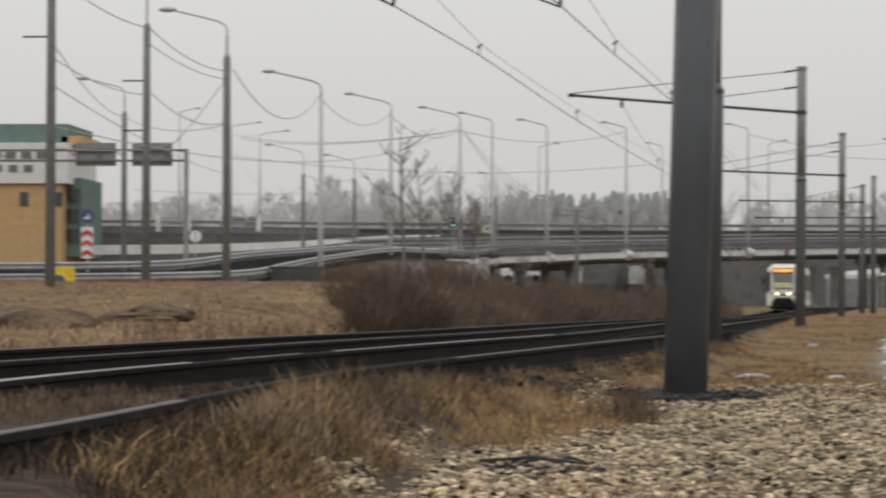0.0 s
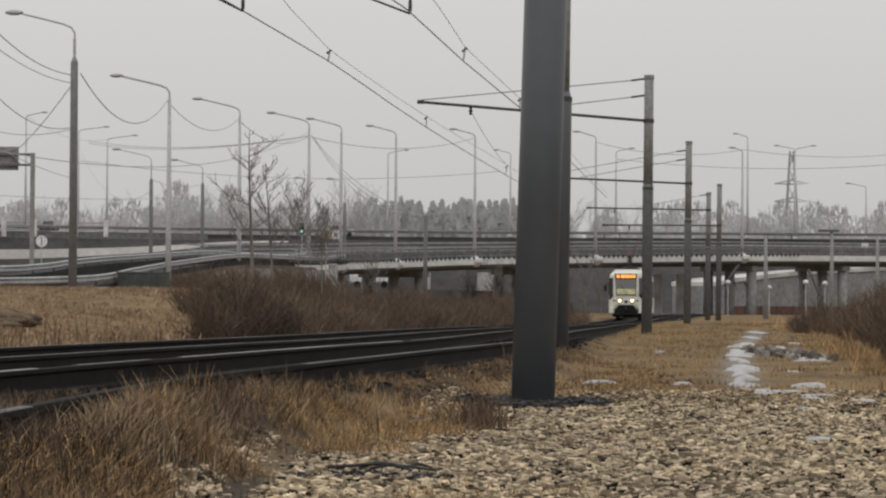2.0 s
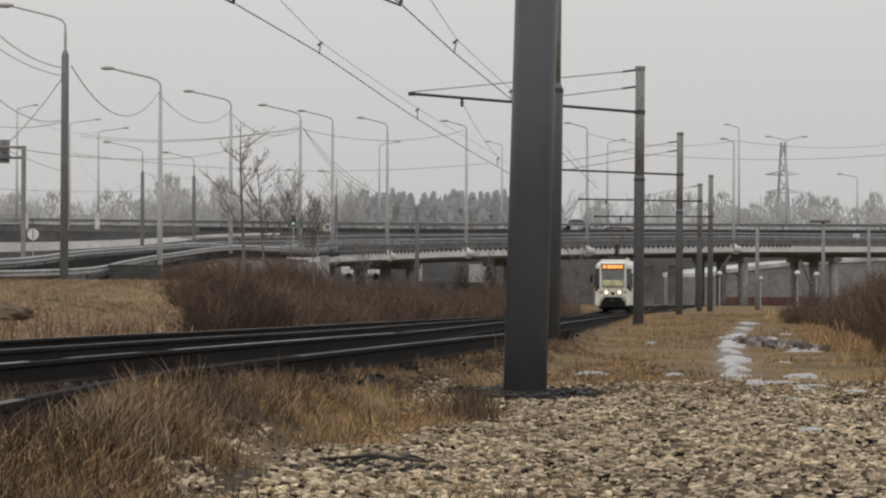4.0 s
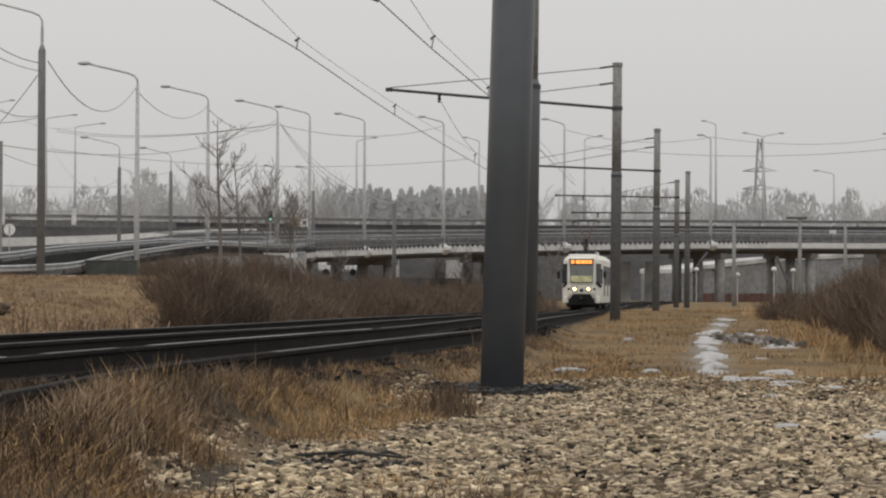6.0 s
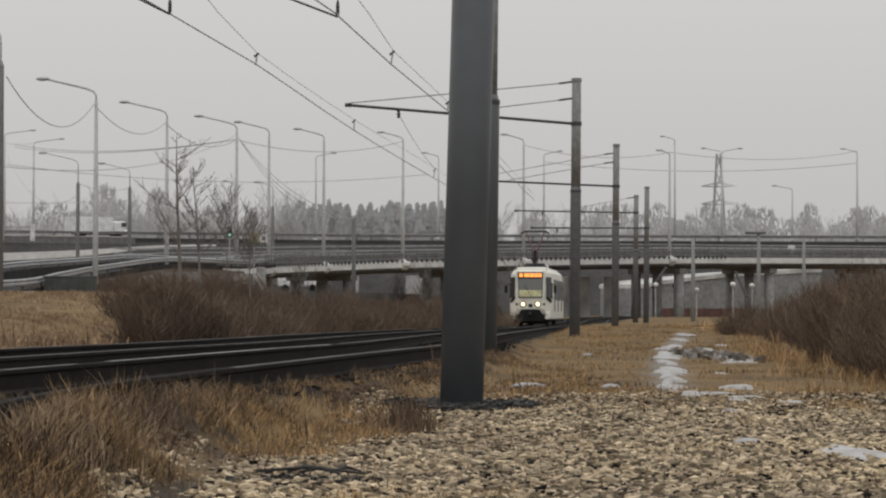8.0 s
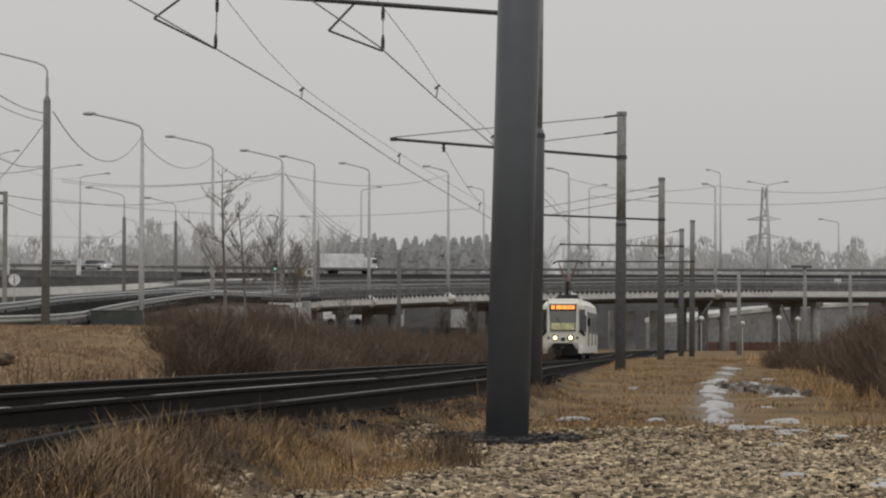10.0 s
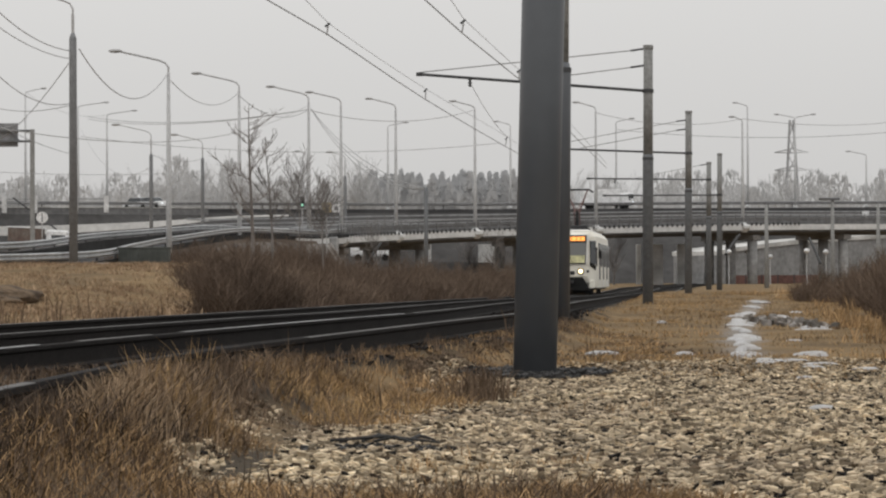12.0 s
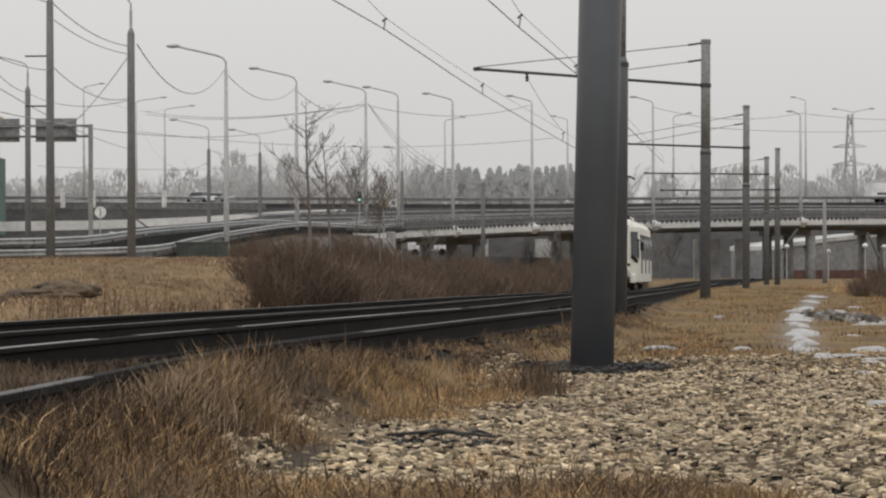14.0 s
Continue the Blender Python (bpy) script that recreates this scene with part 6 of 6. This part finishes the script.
        part("mirror_arm", bar([(s * 1.1, 0.3, 2.35), (s * 1.38, 0.02, 2.3)], 0.02, 6), "rubber", ob)
        part("mirror", boxes(((s * 1.4, 0.0, 2.05), (0.16, 0.08, 0.42)), bevel=0.02), "rubber", ob)
        q = part("quarter_window", boxes(((0, 0, 0), (0.56, 0.05, 1.22)), bevel=0.02), "window", ob, "dark angled corner window")
        q.matrix_basis = pose(s * 1.035, 0.34, 2.14, 0, 0, s * 63)
        q = part("corner_stripe", boxes(((0, 0, 0), (0.62, 0.06, 0.17)), bevel=0.01), "rubber", ob)
        q.matrix_basis = pose(s * 1.03, 0.34, 1.47, 0, s * 25, s * 63)
        sw = part("cab_side_window", boxes(((s * 1.20, 1.05, 1.95), (0.05, 0.8, 0.95)), bevel=0.02), "window", ob)
        part("skirt", boxes(((s * 0.96, 0.40, 0.54), (0.30, 0.5, 0.42)), bevel=0.05), "tram_cream", ob)
        part("window_band", boxes(((s * 1.232, L / 2 + 0.3, 2.08), (0.05, L - 3.2, 1.12)), bevel=0.02), "window", ob, "dark tinted band behind the side windows")
        for k in range(6):
            yy = 2.6 + 2.0 * k
            if s == 1 and k in (0, 2, 4):
                dr = part("door", boxes(((s * 1.235, yy, 1.55), (0.05, 1.25, 2.25)), bevel=0.02), "tram_white", ob, "folding passenger door")
                for q in (-0.3, 0.3):
                    part("door_glass", boxes(((s * 1.262, yy + q, 1.7), (0.02, 0.54, 1.85)), bevel=0.01), "window", dr)
            else:
                part("side_window", boxes(((s * 1.237, yy, 1.95), (0.05, 1.75, 1.05)), bevel=0.03), "window", ob)
    part("nose_panel", boxes(((0, -0.03, 1.12), (0.22, 0.06, 0.2)), bevel=0.03), "tram_grey", ob)
    part("bumper", boxes(((0, 0.03, 0.97), (1.62, 0.14, 0.08)), bevel=0.03), "tram_cream", ob)
    part("coupler", boxes(((0, -0.2, 0.66), (0.16, 0.4, 0.16)), ((0, 0.4, 0.5), (1.2, 0.5, 0.3)), bevel=0.03), "tram_grey", ob)
    # Solid black plate; stands in for the shade of the open nose.
    part("front_recess", panel(-0.06, 0.3, (-0.52, 0.9), (0.52, 0.9), (0.74, 0.55), (0.8, 0.24), (-0.8, 0.24), (-0.74, 0.55)), "rubber", ob, "black plate painted for the shaded opening under the nose")
    part("safety_tray", boxes(((0, 0.9, 0.22), (1.9, 0.1, 0.26)), bevel=0.02), "tram_grey", ob)
    part("underframe", boxes(((0, L / 2, 0.42), (2.1, L - 2.5, 0.34))), "tram_grey", ob)
    for yy in (3.4, 11.2):
        bg = part("bogie", boxes(((0, yy, 0.42), (2.0, 2.3, 0.24)), bevel=0.03), "tram_grey", ob)
        for w in (-0.95, 0.95):
            for s in (-1, 1):
                wh = part("wheel", lathe(bmesh.new(), [(0.35, -0.06), (0.37, -0.04), (0.35, 0.06)], sides=20), "tram_grey", bg)
                wh.matrix_basis = pose(s * 0.76, yy + w, 0.355, 0, 90, 0)
    # raised pantograph
    pg = part("pantograph", boxes(((0, 4.6, H + 0.2), (1.3, 1.5, 0.14)), bevel=0.02), "tram_grey", ob, "raised dull red pantograph")
    top, knee = H + 2.3, H + 1.15
    part("mast", boxes(((0, 4.5, H + 0.65), (0.15, 0.2, 1.05)), bevel=0.02), "tram_grey", pg)
    for s in (-1, 1):
        part("lower_arm", bar([(s * 0.12, 4.9, H + 0.25), (s * 0.14, 4.2, knee)], 0.035, 6), "panto_red", pg)
        part("upper_arm", bar([(s * 0.1, 4.2, knee), (s * 0.55, 4.55, top)], 0.028, 6), "panto_red", pg)
        part("upper_arm", bar([(s * 0.12, 5.1, knee), (s * 0.55, 4.75, top)], 0.028, 6), "panto_red", pg)
        part("cross_stay", bar([(s * 0.32, 4.35, (knee + top) / 2), (-s * 0.1, 4.2, knee)], 0.018, 5), "panto_red", pg)
    part("contact_strip", bar([(-0.85, 4.65, top - 0.14), (-0.62, 4.65, top), (0.62, 4.65, top), (0.85, 4.65, top - 0.14)], 0.055, 6), "tram_grey", pg)
    return ob


tram = tram_car()


# ---- road vehicles ----
def box_truck(name, label):
    ob = base(name, (0, 0, 0), label, "truck")
    part("cargo_box", boxes(((-1.2, 0, 1.72), (5.6, 2.3, 1.9)), bevel=0.04), "car_white", ob, "white cargo box")
    bm = boxes(((2.55, 0, 1.35), (1.8, 2.0, 1.7)), bevel=0.25)
    part("cab", bm, "car_white", ob, "white rounded cab")
    part("cab_window", boxes(((3.1, 0, 1.75), (0.75, 2.04, 0.6)), bevel=0.08), "window", ob)
    part("chassis", boxes(((0, 0, 0.65), (6.6, 1.8, 0.3))), "black", ob)
    for xx in (-2.4, 2.4):
        for s in (-1, 1):
            w = part("wheel", lathe(bmesh.new(), [(0.3, -0.12), (0.4, -0.08), (0.4, 0.08), (0.3, 0.12)], sides=16), "rubber", ob)
            w.matrix_basis = pose(xx, s * 0.9, 0.4, 90)
    for s in (-1, 1):
        part("headlight", boxes(((3.45, s * 0.75, 0.95), (0.06, 0.3, 0.2))), "lamp_white", ob, "lit headlight")
    return ob


def passenger_car(paint, label):
    ob = base("car", (0, 0, 0), label, "car", "cars")
    bm = bmesh.new()
    box(bm, (0, 0, 0.62), (4.3, 1.7, 0.62), 0.14)
    part("body", bm, paint, ob)
    bm = bmesh.new()
    r = bmesh.ops.create_cube(bm, size=1, matrix=Matrix.Translation((-0.2, 0, 1.17)) @ Matrix.Diagonal((2.5, 1.5, 0.56, 1)))
    for v in r["verts"]:
        if v.co.z > 1.2:
            v.co.x = -0.2 + (v.co.x + 0.2) * 0.65
            v.co.y *= 0.85
    part("cabin", bm, "window", ob, "dark glazed cabin")
    part("roof", boxes(((-0.2, 0, 1.46), (1.6, 1.25, 0.06)), bevel=0.02), paint, ob)
    for xx in (-1.35, 1.35):
        for s in (-1, 1):
            w = part("wheel", lathe(bmesh.new(), [(0.22, -0.1), (0.32, -0.07), (0.32, 0.07), (0.22, 0.1)], sides=14), "rubber", ob)
            w.matrix_basis = pose(xx, s * 0.8, 0.32, 90)
    for s in (-1, 1):
        part("headlight", boxes(((2.13, s * 0.6, 0.72), (0.06, 0.3, 0.14))), "lamp_white", ob, "lit headlight")
    return ob


truck = box_truck("box_truck", "white box truck driving along the highway")

cars = [passenger_car("car_white", "white passenger car driving on the highway") for _ in range(3)] + [passenger_car("sign_grey", "grey passenger car with lit headlights on the highway")]
lorry = base("flatbed_lorry", (0, 0, 0), "white flatbed lorry with a rust-brown crate and two long poles", "lorry")
part("cab", boxes(((2.4, 0, 1.9), (2.2, 2.2, 1.9)), bevel=0.2), "car_white", lorry, "white cab")
part("cab_window", boxes(((2.6, 0, 2.05), (1.5, 2.24, 0.6)), bevel=0.05), "window", lorry)
part("crate", boxes(((-1.0, 0, 2.2), (3.6, 2.1, 1.5)), bevel=0.05), "crate_brown", lorry, "rust-brown crate")
part("crate_lid", boxes(((-1.0, 0, 2.98), (3.8, 2.2, 0.12)), bevel=0.02), "car_white", lorry)
part("bed", boxes(((-0.6, 0, 1.2), (5.6, 2.2, 0.35)), bevel=0.03), "black", lorry)
for s in (-0.35, 0.35):
    part("pole", bar([(2.2, s, 2.95), (-2.6, s * 0.6, 6.1)], 0.07, 6), "iron", lorry, "long dark pole slanting back")
for xx in (-2.2, 2.2):
    for s in (-1, 1):
        w = part("wheel", lathe(bmesh.new(), [(0.35, -0.14), (0.48, -0.1), (0.48, 0.1), (0.35, 0.14)], sides=16), "rubber", lorry)
        w.matrix_basis = pose(xx, s * 0.95, 0.48, 90)


# ---- what moves ----
def on_track(y):
    x = float(np.interp(y, TRACK_TABLE[:, 0], TRACK_TABLE[:, 1]))
    return pose(x, y, rail_height(y), 0, 0, -math.degrees(math.atan(0.06 + x / y)))


def on_highway(s):
    """A pose on the near carriageway at x = s."""
    q = min(range(len(high_path) - 1), key=lambda k: abs(high_path[k].x - s))
    q -= high_path[q].x > s
    a, b = high_path[q], high_path[q + 1]
    f = (s - a.x) / (b.x - a.x)
    c = a.lerp(b, f)
    d = (b - a).normalized()
    return pose(c.x - d.y * 3.5, c.y + d.x * 3.5, c.z, 0, 0, math.degrees(math.atan2(d.y, d.x)))


def motions():
    rows = [(0, 180), (1.5, 173), (3.0, 166.5), (5.0, 157.5), (6.5, 150), (7.5, 145.3), (9.5, 138), (11.0, 132), (12.5, 125), (14.0, 118)]
    walk(tram, [(t, on_track(y)) for t, y in rows])
    walk(cars[0], [(t, on_highway(x) @ pose(0, 0, 0, 0, 0, -62)) for t, x in ((0.0, -75.0), (6.0, -55.0), (10.5, -40.0), (11.5, -37.3), (12.5, -34.2), (13.6, -33.2), (14.0, -33.0))])
    walk(cars[1], [(t, on_highway(x) @ pose(0, -2.0, 0, 0, 0, -66)) for t, x in ((0.0, -84.0), (6.0, -60.0), (10.5, -36.5), (11.5, -34.8), (12.5, -34.6), (13.6, -35.2), (14.0, -35.8))])
    walk(cars[2], [(t, on_highway(x)) for t, x in ((0.0, -42.0), (1.0, -26.5), (2.0, -11.2), (2.4, -5.0), (2.8, 1.2), (3.2, 7.6), (5.3, 50.0), (6.0, 71.0), (9.0, 128.0), (10.0, 140.0), (14.0, 142.0))])
    walk(cars[3], [(t, on_highway(x) @ pose(0, 0, 0, 0, 0, -122)) for t, x in ((0.0, -40.0), (2.0, -46.0), (3.0, -50.0), (6.0, -60.0), (9.0, -72.0), (14.0, -92.0))])
    walk(lorry, [(t, pose(x, 268.5, zz, 0, 3, 0)) for t, x, zz in ((0.0, -74.0, 4.2), (6.0, -60.0, 4.1), (10.3, -47.0, 3.75), (11.2, -44.9, 3.6), (12.1, -42.3, 3.5), (12.5, -40.7, 3.4), (13.0, -39.7, 3.1), (13.6, -38.7, 2.6), (14.0, -38.0, 2.3))])
    walk(truck, [(t, on_highway(x)) for t, x in ((0.0, -108), (3.0, -92), (5.3, -68), (7.5, -38.4), (9.0, -18.8), (10.5, 0.6), (11.0, 7.9), (12.5, 32.0), (13.5, 48.3), (14.0, 56.3))])


motions()
